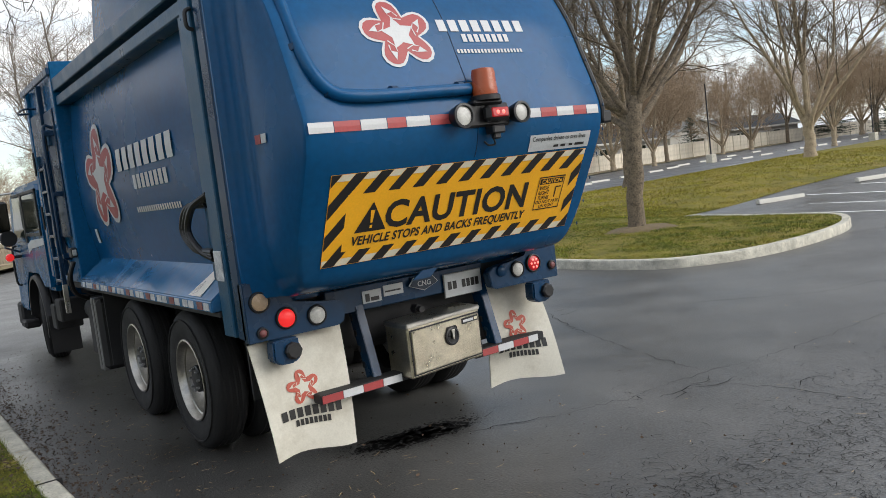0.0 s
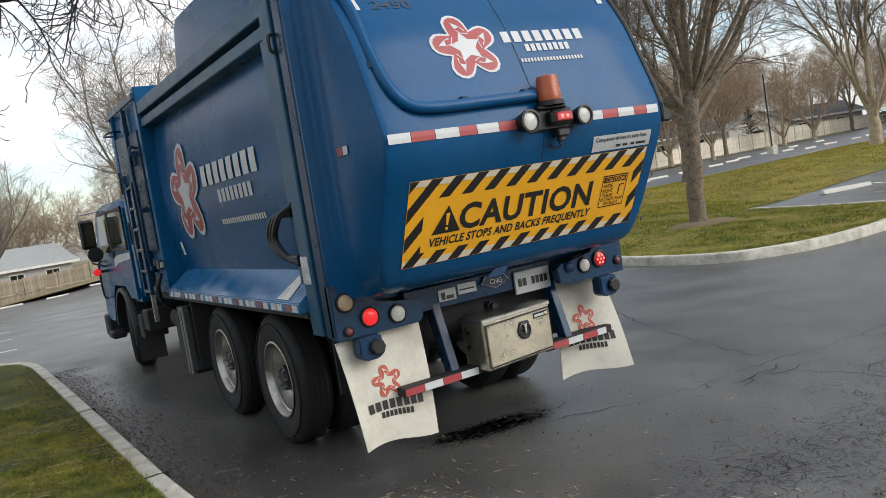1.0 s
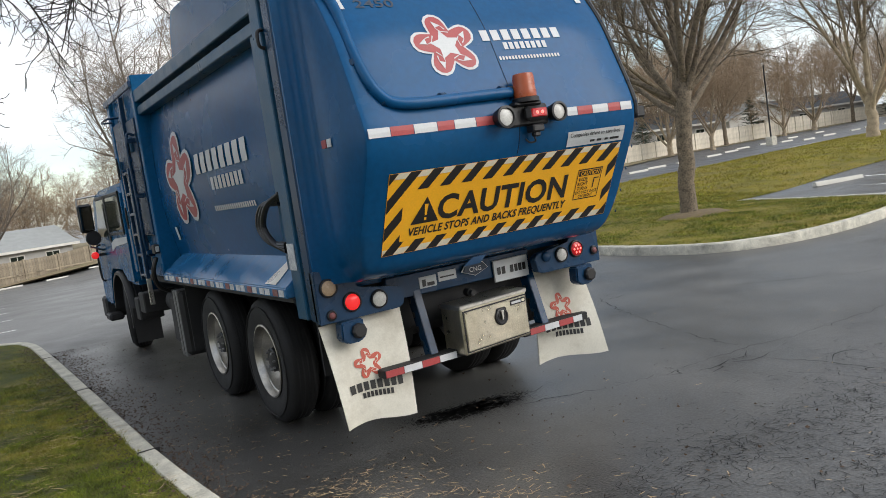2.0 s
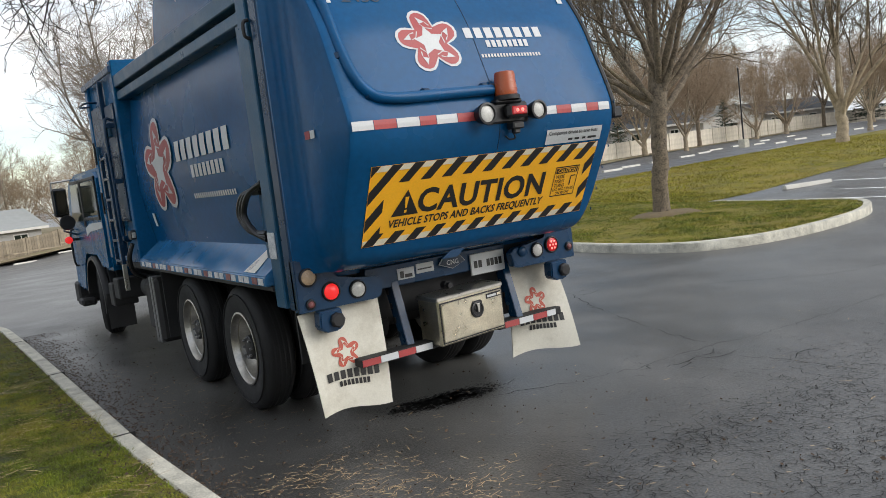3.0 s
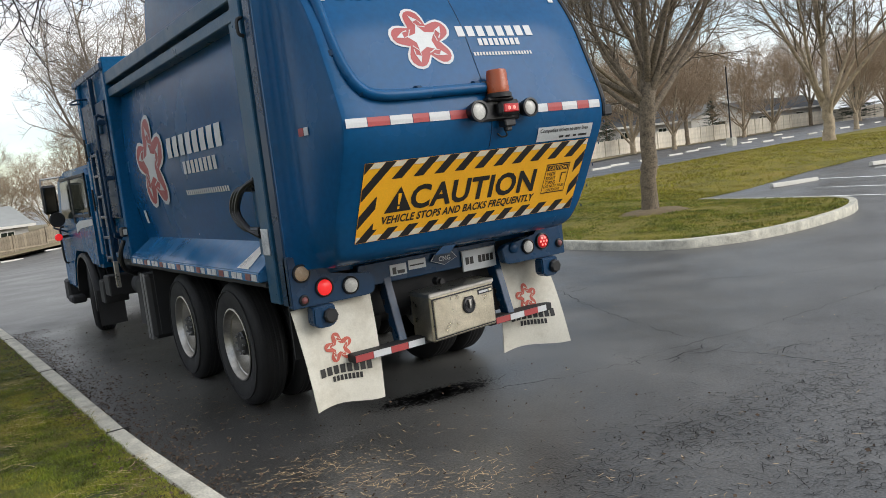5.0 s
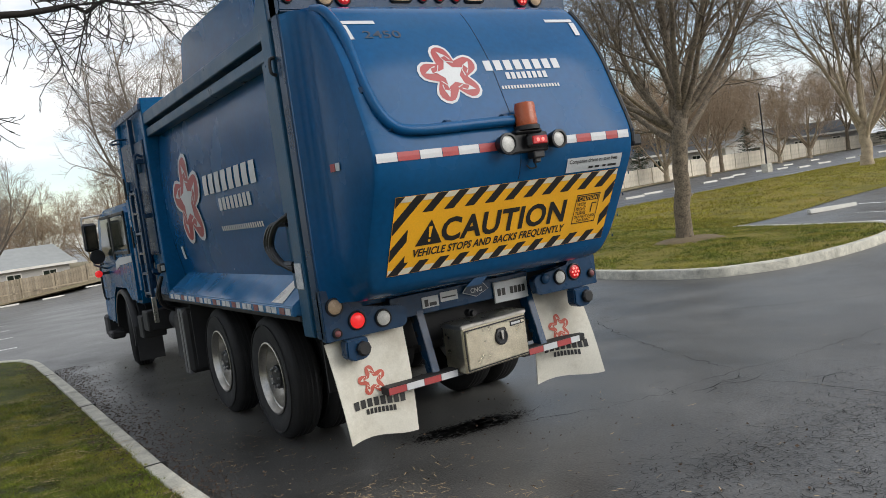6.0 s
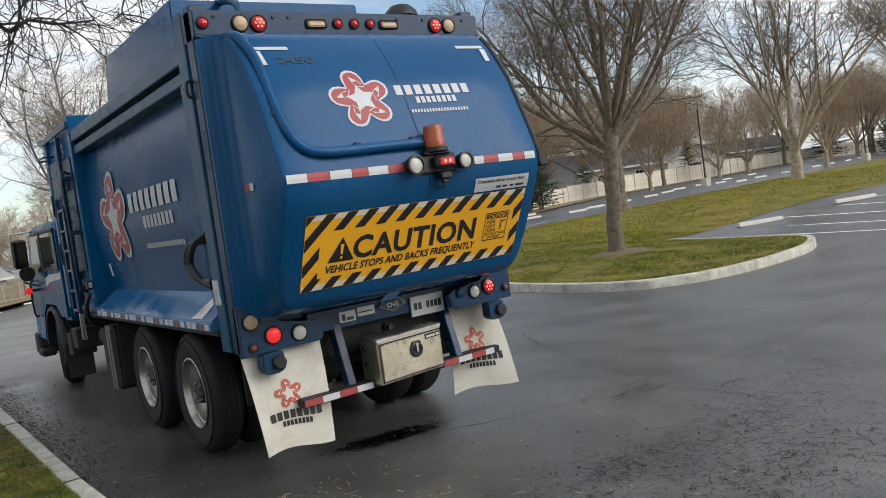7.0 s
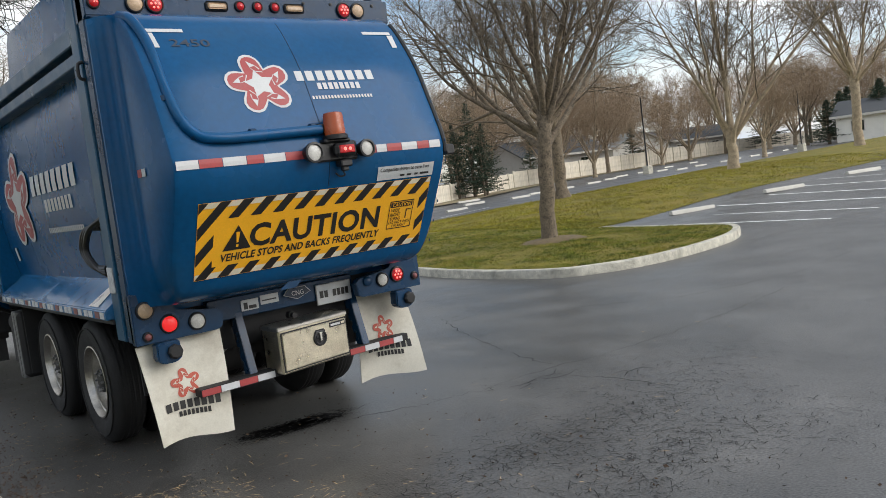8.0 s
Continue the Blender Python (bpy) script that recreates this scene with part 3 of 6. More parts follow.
# retro-reflective strip across the tailgate
edges = [-1.04, -0.895, -0.74, -0.58, -0.46, -0.305, -0.15, 0.0, 0.15, 0.3, 0.41, 0.5, 0.63, 0.77, 0.88, 0.985]
for i, (a, b) in enumerate(zip(edges, edges[1:])):
    tpart("reflective_patch", mapped(rect_v(a, b - 0.004, 2.052, 2.107, 2), tail(0.005)), WHITE_DECAL if i % 2 == 0 else RED_DECAL, gate)
tpart("reflective_patch", boxes((-1.0785, -1.0745, -0.27, -0.2, 2.06, 2.11)), RED_DECAL, gate)
tpart("reflective_patch", boxes((-1.078, -1.074, -0.34, -0.28, 2.06, 2.11)), WHITE_DECAL, gate, "scuffed white reflective patch")
for s in (-1, 1):
    tpart("corner_mark", mapped(rect_v(min(s * 0.955, s * 0.7), max(s * 0.955, s * 0.7), 2.965, 2.99, 2), tail(0.005)), WHITE_DECAL, gate)
    tpart("corner_mark", mapped([[(s * 0.96, 2.958), (s * 0.91, 2.958), (s * 0.9, 2.85), (s * 0.945, 2.85)][::s]], tail(0.006)), WHITE_DECAL, gate)
tpart("lettering", mapped(shift(text_faces("2450", 0.055, 0.27), -0.825, 2.857), tail(0.005)), GREY_DECAL, gate, "dark fleet number on the paint")


def star_outline(r, inner, fat, k=5, turn=0.0):
    """A five-armed emblem with blunt rounded arms."""
    out = []
    for i in range(k):
        a = math.pi / 2 + turn + 2 * math.pi * i / k
        t = (math.cos(a), math.sin(a)); n = (-t[1], t[0])
        for q in range(7):
            w = -math.pi / 2 + math.pi * q / 6
            d, e = r - fat + fat * math.cos(w), fat * math.sin(w)
            out.append((t[0] * d + n[0] * e, t[1] * d + n[1] * e))
        b = a + math.pi / k
        out.append((inner * math.cos(b), inner * math.sin(b)))
    return out


def fan(outline):
    k = len(outline)
    return [[(0, 0), outline[i], outline[(i + 1) % k]] for i in range(k)]


def emblem(make, cu, cv, r, su=1.0, sv=1.0, turn=0.0, white=True, fn=None, parent=None, step_off=0.0015, base=0.005):
    """A plain star emblem: pale rim, red arms with folds, pale star in the middle."""
    rows = []
    if white:
        rows.append((star_outline(r, r * 0.56, r * 0.33, turn=turn), WHITE_DECAL))
    rows.append((star_outline(r * 0.92, r * 0.49, r * 0.265, turn=turn), RED_DECAL if white else RED_FLAP))
    star = []
    for i in range(10):
        a = math.pi / 2 + turn + math.pi * i / 5
        q = r * (0.46 if i % 2 == 0 else 0.25)
        star.append((q * math.cos(a), q * math.sin(a)))
    rows.append((star, WHITE_DECAL if white else FLAP_WHITE))
    first = None
    for k, (o, m) in enumerate(rows):
        bm = mapped([[(cu + u * su, cv + v * sv) for u, v in f] for f in fan(o)], fn(base + k * step_off))
        ob = make("emblem", bm, m, first or parent)
        first = first or ob
    folds = []
    for i in range(5):
        a = math.pi / 2 + turn + 2 * math.pi * i / 5
        t = (math.cos(a), math.sin(a)); n = (-t[1], t[0])

        def at(p, w):
            return (r * (t[0] * p + n[0] * w), r * (t[1] * p + n[1] * w))
        folds.append([at(0.78, 0.07), at(0.56, 0.05), at(0.6, -0.13)])
        folds.append([at(0.57, 0.06), at(0.54, 0.05), at(0.4, -0.02), at(0.42, -0.05)])
        folds.append([at(0.6, -0.11), at(0.585, -0.14), at(0.47, -0.21), at(0.45, -0.18)])
        folds.append([at(0.43, -0.02), at(0.4, -0.05), at(0.34, -0.24), at(0.37, -0.25)])
    for f in folds:
        make("emblem_fold", mapped([[(cu + u * su, cv + v * sv) for u, v in f]], fn(base + 3 * step_off)), WHITE_DECAL if white else FLAP_WHITE, first)
    return first


emblem(tpart, -0.322, 2.582, 0.245, 1.0, 0.88, turn=0.15, fn=tail, parent=gate)


def bars(make, spans, v0, v1, fn, m, parent, label="", name="name_bar"):
    for a, b in spans:
        make(name, mapped(rect_v(a, b, v0, v1, 2), fn), m, parent, label)


def letters(u0, u1, k, gap=0.16):
    w = (u1 - u0) / k
    return [(u0 + i * w, u0 + (i + 1 - gap) * w) for i in range(k)]


bars(tpart, letters(-0.04, 0.62, 8, 0.3), 2.595, 2.668, tail(0.005), WHITE_DECAL, gate, "plain white name bar")
bars(tpart, letters(0.105, 0.465, 8, 0.3), 2.53, 2.578, tail(0.005), WHITE_DECAL, gate)
bars(tpart, letters(0.035, 0.535, 20, 0.38), 2.46, 2.484, tail(0.005), WHITE_DECAL, gate)

# slogan label above the sign
lab = tpart("slogan_label", mapped(rect_v(0.42, 0.922, 1.853, 1.948, 3), tail(0.005)), mat("grey_label", (0.5, 0.52, 0.52), 0.4), gate, "pale grey slogan label")
tpart("lettering", mapped(shift(text_faces("Companies driven to save lives", 0.034, 0.44), 0.44, 1.902), tail(0.0075)), BLACK_DECAL, lab)
bars(tpart, [(0.62, 0.66), (0.68, 0.72), (0.75, 0.78), (0.8, 0.88)], 1.868, 1.882, tail(0.0075), BLACK_DECAL, lab)

# the caution sign
SX0, SX1, SZ0, SZ1 = -0.907, 0.915, 1.35, 1.84
sign = tpart("caution_sign", mapped(rect_v(SX0, SX1, SZ0, SZ1, 4), tail(0.005)), YELLOW, gate, "yellow caution sign with black diagonal stripes")
W, HH = SX1 - SX0, SZ1 - SZ0


def clip_poly(poly, u0, u1, v0, v1):
    def cut(p, f, inter):
        out = []
        for i in range(len(p)):
            a, b = p[i], p[(i + 1) % len(p)]
            if f(a):
                out.append(a)
            if f(a) != f(b):
                out.append(inter(a, b))
        return out
    for k, lim, sgn in ((0, u0, 1), (0, u1, -1), (1, v0, 1), (1, v1, -1)):
        if not poly:
            return poly
        poly = cut(poly, lambda a: (a[k] - lim) * sgn >= 0, lambda a, b: tuple(a[j] + (b[j] - a[j]) * ((lim - a[k]) / (b[k] - a[k])) for j in (0, 1)))
    return poly


def stripes(u0, u1, v0, v1, material, phase=0.0, wide=0.075, pitch=0.158, lean=0.95, off=0.0075, label=""):
    k = -6
    while k * pitch < W + 1.0:
        u = SX0 + k * pitch + phase
        base = [(u + (v0 - SZ0) * lean, v0), (u + wide + (v0 - SZ0) * lean, v0), (u + wide + (v1 - SZ0) * lean, v1), (u + (v1 - SZ0) * lean, v1)]
        c = clip_poly(base, u0, u1, v0, v1)
        if len(c) > 2:
            tpart("stripe", mapped([c], tail(off)), material, sign, label)
        k += 1


for v0, v1 in ((SZ0 + 0.002, SZ0 + 0.075), (SZ1 - 0.11, SZ1 - 0.002)):
    stripes(SX0 + 0.003, SX1 - 0.003, v0, v1, BLACK_DECAL)
for u0, u1 in ((SX0 + 0.003, SX0 + 0.115), (SX1 - 0.075, SX1 - 0.003)):
    stripes(u0, u1, SZ0 + 0.075, SZ1 - 0.11, BLACK_DECAL)
stripes(SX0 + 0.003, SX1 - 0.003, SZ1 - 0.036, SZ1 - 0.002, CREAM, phase=0.077, wide=0.078, label="pale reflective stripe end")
stripes(SX0 + 0.003, SX1 - 0.003, SZ0 + 0.002, SZ0 + 0.04, CREAM, phase=0.077, wide=0.078)


def su(u):
    return SX0 + u * W


def sv(v):
    return SZ1 - v * HH


tpart("lettering", mapped(shift(text_faces("CAUTION", 0.155, 1.03, spacing=1.06, bold=0.03), su(0.203), sv(0.655)), tail(0.008)), BLACK_DECAL, sign, "large black letters")
tpart("lettering", mapped(shift(text_faces("VEHICLE STOPS AND BACKS FREQUENTLY", 0.06, 1.25, shear=0.15, spacing=1.05, bold=0.028), su(0.095), sv(0.815)), tail(0.008)), BLACK_DECAL, sign)
tri = [(su(0.1), sv(0.655)), (su(0.21), sv(0.655)), (su(0.155), sv(0.33))]
tpart("warning_triangle", mapped([tri], tail(0.008)), BLACK_DECAL, sign)
tpart("warning_mark", mapped([[(su(0.152), sv(0.56)), (su(0.159), sv(0.56)), (su(0.163), sv(0.42)), (su(0.148), sv(0.42))], [(su(0.151), sv(0.62)), (su(0.16), sv(0.62)), (su(0.16), sv(0.585)), (su(0.151), sv(0.585))]], tail(0.01)), YELLOW, sign)
small = tpart("small_sign", mapped([[(su(a), sv(b)), (su(c), sv(b)), (su(c), sv(d)), (su(a), sv(d))] for a, b, c, d in ((0.815, 0.72, 0.935, 0.707), (0.815, 0.32, 0.935, 0.305), (0.815, 0.72, 0.818, 0.305), (0.932, 0.72, 0.935, 0.305))], tail(0.008)), BLACK_DECAL, sign, "small outlined wide-turn notice")
tpart("small_sign_band", mapped([[(su(0.822), sv(0.4)), (su(0.928), sv(0.4)), (su(0.928), sv(0.33)), (su(0.822), sv(0.33))]], tail(0.008)), BLACK_DECAL, small)
tpart("lettering", mapped(shift(text_faces("CAUTION", 0.026, 0.165), su(0.83), sv(0.392)), tail(0.0095)), YELLOW, small)
for k, (w, a, b) in enumerate((("WIDE", 0.825, 0.09), ("RIGHT", 0.825, 0.1), ("TURNS", 0.825, 0.105))):
    tpart("lettering", mapped(shift(text_faces(w, 0.024, b * 0.9), su(a), sv(0.47 + 0.062 * k)), tail(0.008)), BLACK_DECAL, small)
for k, (w, b) in enumerate((("DO NOT PASS", 0.19), ("ON RIGHT", 0.13))):
    tpart("lettering", mapped(shift(text_faces(w, 0.02, b), su(0.875) - b / 2, sv(0.645 + 0.052 * k)), tail(0.008)), BLACK_DECAL, small)
tpart("arrow", mapped([[(su(0.9), sv(0.58)), (su(0.905), sv(0.58)), (su(0.905), sv(0.44)), (su(0.9), sv(0.44))], [(su(0.9), sv(0.455)), (su(0.925), sv(0.455)), (su(0.925), sv(0.44)), (su(0.9), sv(0.44))]], tail(0.008)), BLACK_DECAL, small)


def disc(name, c, r, material, parent, axis=(0, -1, 0), depth=0.02, dome=0.3, label=""):
    bm = lathe([(-0.002, r), (depth * 0.7, r * 0.97), (depth, r * 0.8), (depth * (1 + dome), r * 0.35), (depth * (1 + dome * 1.2), 0)], axis, c, 20)
    return tpart(name, bm, material, parent, label, True)


def ring(c, r, t, material, parent, axis=(0, -1, 0), name="grommet", depth=0.016):
    bm = lathe([(0, r + t), (depth, r + t * 0.8), (depth * 1.2, r + t * 0.3), (depth, r), (0, r)], axis, c, 20, caps=False)
    return tpart(name, bm, material, parent, "", True)


def lamp_round(name, c, r, material, parent, label, diodes=0, glow=None):
    base = disc(name, c, r, material, parent, label=label)
    ring(c, r, 0.012, BLACK, base)
    for i in range(diodes):
        a = 2 * math.pi * i / max(1, diodes - 1)
        q = 0 if i == diodes - 1 else r * 0.55
        tpart("diode", lathe([(0, r * 0.16), (0.006, 0)], (0, -1, 0), (c[0] + q * math.cos(a), c[1] - 0.026, c[2] + q * math.sin(a)), 8), glow or RED_GLOW, base)
    return base


# beacon, lamps and camera on the tailgate
mount = tpart("lamp_bracket", boxes((-0.08, 0.24, -0.8, -0.72, 2.02, 2.15), (-0.03, 0.18, -0.83, -0.72, 2.14, 2.17), bevel=0.012), BLACK, gate, "black steel lamp bracket")
tpart("beacon_base", lathe([(0, 0.085), (0.025, 0.085), (0.03, 0.076)], (0, 0, 1), (0.075, -0.8, 2.165), 24), BLACK, mount, "", True)
tpart("beacon", lathe([(0, 0.07), (0.04, 0.074), (0.05, 0.07), (0.13, 0.068), (0.15, 0.062), (0.156, 0.04), (0.157, 0)], (0, 0, 1), (0.075, -0.8, 2.19), 24), BEACON, mount, "amber ribbed beacon", True)
for x, r in ((-0.13, 0.062), (0.285, 0.056)):
    h = tpart("work_lamp", lathe([(-0.1, r * 0.5), (-0.06, r * 0.85), (0, r * 1.1), (0.02, r * 1.12), (0.022, r * 0.9), (0.006, r * 0.86), (0.0, 0.0)], (0, -1, 0), (x, -0.84, 2.085), 24), BLACK, mount, "round black work lamp", True)
    tpart("lens", lathe([(0, r * 0.86), (0.006, r * 0.6), (0.01, 0)], (0, -1, 0), (x, -0.848, 2.085), 20), CLEAR, h, "clear glass lens", True)
mid = tpart("strobe", boxes((0.03, 0.2, -0.865, -0.8, 2.045, 2.135), bevel=0.02), BLACK, mount, "strobe lamp with red diodes")
tpart("lens", boxes((0.055, 0.175, -0.874, -0.86, 2.065, 2.118), bevel=0.006), RED_DARK, mid)
for x in (0.095, 0.135):
    tpart("diode", lathe([(0, 0.012), (0.008, 0)], (0, -1, 0), (x, -0.874, 2.092), 10), RED_GLOW, mid)
rc = tpart("rear_camera", boxes((0.06, 0.15, -0.86, -0.78, 1.975, 2.02), (0.08, 0.13, -0.84, -0.8, 1.945, 1.98), bevel=0.008), BLACK, mount, "small black reversing camera")
tpart("cable", tube(smooth_line([(0.1, -0.8, 1.95), (0.12, -0.785, 1.92), (0.09, -0.765, 1.915), (0.07, -0.75, 1.94)], 4), 0.006, 6), BLACK, rc)
tpart("side_marker", boxes((1.08, 1.17, -0.72, -0.63, 1.99, 2.07), (1.07, 1.11, -0.7, -0.66, 2.03, 2.16), bevel=0.012), BLACK, gate, "black marker lamp on the edge")
tpart("latch_plate", prism([(-0.27, 1.175), (-0.19, 1.225), (-0.08, 1.225), (-0.14, 1.175)], "y", -0.345, -0.335), BLUE_DARK, gate, "small painted latch plate")

# top bar with lamps
bar = tpart("top_bar", prism([(-0.03, 3.14), (-0.035, 3.31), (0.02, 3.325), (0.28, 3.325), (0.28, 3.12), (0.0, 3.12)], "x", -1.2, 1.2, 0.008), BLUE_DARK, label="blue steel lamp bar over the tailgate")
for x, m, lab2, d in ((-0.87, AMBER, "amber lamp", 0), (-0.735, RED_DARK, "lit red lamp", 7), (0.77, RED_DARK, "lit red lamp", 7), (0.9, AMBER, "amber lamp", 0)):
    lamp_round("tail_lamp", (x, -0.035, 3.225), 0.052, m, bar, lab2, d)
for x in (-0.11, 0.03, 0.17):
    lamp_round("clearance_lamp", (x, -0.034, 3.23), 0.03, RED_DARK, bar, "small red clearance lamp", 1)
lamp_round("clearance_lamp", (-1.135, -0.034, 3.225), 0.032, RED_DARK, bar, "small red clearance lamp", 2)
for x in (-0.29, 0.33):
    o = tpart("grommet", boxes((x - 0.085, x + 0.085, -0.045, -0.03, 3.19, 3.26), bevel=0.014), BLACK, bar)
    tpart("turn_lamp", boxes((x - 0.07, x + 0.07, -0.056, -0.043, 3.203, 3.247), bevel=0.012), AMBER, bar, "oblong amber lamp")
for x in (-1.05, -0.62, -0.5, 0.42, 0.66, 1.05):
    tpart("bolt", lathe([(0, 0.014), (0.008, 0.012), (0.01, 0)], (0, -1, 0), (x, -0.034, 3.27), 8), BLACK, bar)

# ---- body ----
bm = bmesh.new()
zs = [1.2] + [1.37, 1.5, 1.7, 1.9, 2.1, 2.3, 2.5, 2.7, 2.92]
for sgn in (-1, 1):
    col = []
    for y in (0.3, 1.3, 2.3, 3.3, 4.4):
        col.append([bm.verts.new((-sgn * float(np.interp(z, SIDE_Z, SIDE_X)), y, z)) for z in zs])
    for a, b in zip(col, col[1:]):
        for i in range(len(zs) - 1):
            bm.faces.new((a[i], a[i + 1], b[i + 1], b[i]))
box(bm, -0.97, 0.97, 0.2, 4.4, 1.12, 3.14)
shell = tpart("body", bm, BLUE, label="bowed dark blue container side", smooth=True)
emblem(tpart, 0.0, 2.11, 0.51, 1.05, 0.95, turn=0.06, fn=lambda o: side(3.26, o + 0.006), parent=shell)
bars(tpart, letters(0, 1.55, 8, 0.3), 2.12, 2.3, side(2.63), WHITE_DECAL, shell, "plain white name bar")
bars(tpart, letters(0, 0.92, 8, 0.3), 1.955, 2.065, side(2.24), WHITE_DECAL, shell)
bars(tpart, letters(0, 1.14, 20, 0.38), 1.77, 1.815, side(2.32), WHITE_DECAL, shell)
bars(tpart, [(0, 0.09)], 1.52, 1.66, side(4.03), WHITE_DECAL, shell, "small white sticker", "sticker")

for s in (-1, 1):
    def sx(x0, x1):
        return (min(s * x0, s * x1), max(s * x0, s * x1))
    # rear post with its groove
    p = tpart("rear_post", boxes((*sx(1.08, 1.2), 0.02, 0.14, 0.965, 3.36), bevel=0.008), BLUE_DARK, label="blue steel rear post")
    # black fill paints in the shade inside the groove
    tpart("post_groove", boxes((*sx(1.08, 1.16), 0.142, 0.188, 0.97, 3.35)), BLACK, p, "black strip for the shade in the post's groove")
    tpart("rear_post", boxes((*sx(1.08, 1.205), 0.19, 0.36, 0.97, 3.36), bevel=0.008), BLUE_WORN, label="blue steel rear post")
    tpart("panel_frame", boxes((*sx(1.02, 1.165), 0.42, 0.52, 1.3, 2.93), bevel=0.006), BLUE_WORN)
    # the recess behind the post is filled black for its shade
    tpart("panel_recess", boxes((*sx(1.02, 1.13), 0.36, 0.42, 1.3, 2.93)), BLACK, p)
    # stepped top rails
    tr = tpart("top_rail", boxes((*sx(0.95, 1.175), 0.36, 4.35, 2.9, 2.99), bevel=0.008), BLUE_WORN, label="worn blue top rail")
    # dark blue fill for the shade between the two rails
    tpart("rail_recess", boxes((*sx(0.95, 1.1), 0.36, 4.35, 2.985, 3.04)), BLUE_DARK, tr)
    tpart("top_rail", boxes((*sx(0.95, 1.19), 0.36, 4.35, 3.035, 3.16), bevel=0.008), BLUE_WORN, label="worn blue top rail")
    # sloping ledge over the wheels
    # the ledge's sky sheen is in its lighter colour
    led = tpart("side_ledge", prism([(s * 0.98, 1.385), (s * 1.25, 1.185), (s * 1.25, 1.115), (s * 0.98, 1.115)], "y", 0.4, 4.12, 0.008), BLUE_SKYLIT, label="sloping blue side ledge")
    k = 0
    y = 0.44
    while y < 4.0:
        tpart("reflective_patch", boxes((*sx(1.2505, 1.2535), y, y + 0.1, 1.125, 1.172)), RED_WORN if k % 4 == 1 else WHITE_WORN, led, "worn reflective patch")
        y += 0.17 if k % 2 else 0.12
        k += 1
    tpart("ledge_plate", mapped([[(s * 1.235, 0.62), (s * 1.235, 0.86), (s * 1.0, 0.8), (s * 1.0, 0.7)]], lambda u, v: (u, v, 1.385 - (abs(u) - 0.98) * 0.2 / 0.27 + 0.006)), ALU, led, "bare scuffed metal patch")

# hoses, plaque and hook on the near post
for k in range(3):
    tpart("hydraulic_hose", tube(smooth_line([(-1.17, 0.42 + 0.02 * k, 1.83 - 0.03 * k), (-1.23, 0.55 + 0.05 * k, 1.76), (-1.24, 0.66 + 0.05 * k, 1.62), (-1.22, 0.56 + 0.03 * k, 1.5), (-1.19, 0.4, 1.44 + 0.02 * k)], 6), 0.022, 8), BLACK, truck, "black hydraulic hose loop", True)
tpart("plaque", boxes((-1.214, -1.206, 0.22, 0.34, 1.31, 1.49), bevel=0.002), WHITE_WORN, truck, "scuffed white plate on the post")
tpart("post_hook", tube(smooth_line([(-1.2, 0.17, 2.88), (-1.235, 0.17, 2.86), (-1.235, 0.17, 2.78), (-1.2, 0.17, 2.76)], 5), 0.012, 8), BLACK, truck, "", True)

# raised roof box
roof = tpart("roof_box", prism([(0.68, 3.1), (0.68, 3.585), (2.62, 3.6), (2.72, 3.52), (2.86, 3.2), (2.86, 3.1)], "x", -1.1, 0.5, 0.012), BLUE, label="raised blue roof section")
tpart("roof_brace", prism([(0.4, 3.155), (0.62, 3.155), (0.42, 3.4), (0.36, 3.4)], "x", -1.16, -1.12), BLUE_WORN, roof)
tpart("roof_strap", tube(smooth_line([(-0.75, 0.22, 3.3), (-0.75, 0.24, 3.42), (-0.72, 0.45, 3.52), (-0.7, 0.72, 3.585)], 5), 0.03, 8), BLUE_WORN, roof, "", True)
tpart("roof_dome", lathe([(0, 0.14), (0.04, 0.13), (0.09, 0.08), (0.1, 0)], (0, 0, 1), (0.55, 0.1, 3.32), 18), BLACK, bar, "black dome", True)
tpart("roof_panel", boxes((-1.0, 1.0, 0.2, 4.4, 3.12, 3.17)), BLUE)

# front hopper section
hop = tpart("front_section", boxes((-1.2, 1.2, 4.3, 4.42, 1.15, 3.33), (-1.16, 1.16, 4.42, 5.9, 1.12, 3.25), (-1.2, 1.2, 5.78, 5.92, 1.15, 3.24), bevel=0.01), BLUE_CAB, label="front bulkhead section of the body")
tpart("bulkhead_lip", boxes((-1.23, -1.2, 4.3, 5.92, 3.2, 3.27), (-1.22, -1.17, 5.0, 5.06, 1.2, 3.2), (-1.2, -1.165, 4.5, 4.95, 1.6, 2.9), (-1.2, -1.165, 5.12, 5.7, 1.5, 2.95), bevel=0.005), BLUE_DARK, hop)
tpart("vent_opening", boxes((-1.172, -1.166, 5.2, 5.65, 2.2, 2.75), bevel=0.001), BLACK, hop)
tpart("side_lamp", boxes((-1.26, -1.2, 4.3, 4.44, 1.4, 1.5), bevel=0.01), BLACK, hop, "black side lamp")
tpart("lens", boxes((-1.25, -1.21, 4.285, 4.3, 1.42, 1.48), bevel=0.004), CLEAR, hop)
lad = tpart("ladder", boxes((-1.3, -1.26, 4.76, 4.8, 1.1, 2.38), (-1.3, -1.26, 5.08, 5.12, 1.1, 2.38), bevel=0.006), BLUE_DARK, label="blue steel side ladder")
for i in range(6):
    tpart("rung", boxes((-1.3, -1.265, 4.8, 5.08, 1.14 + 0.235 * i, 1.17 + 0.235 * i), bevel=0.004), BLUE_DARK, lad)
tpart("ladder_foot", boxes((-1.31, -1.262, 4.735, 4.775, 0.82, 1.12), bevel=0.004), ALU, lad, "scuffed bare metal foot")
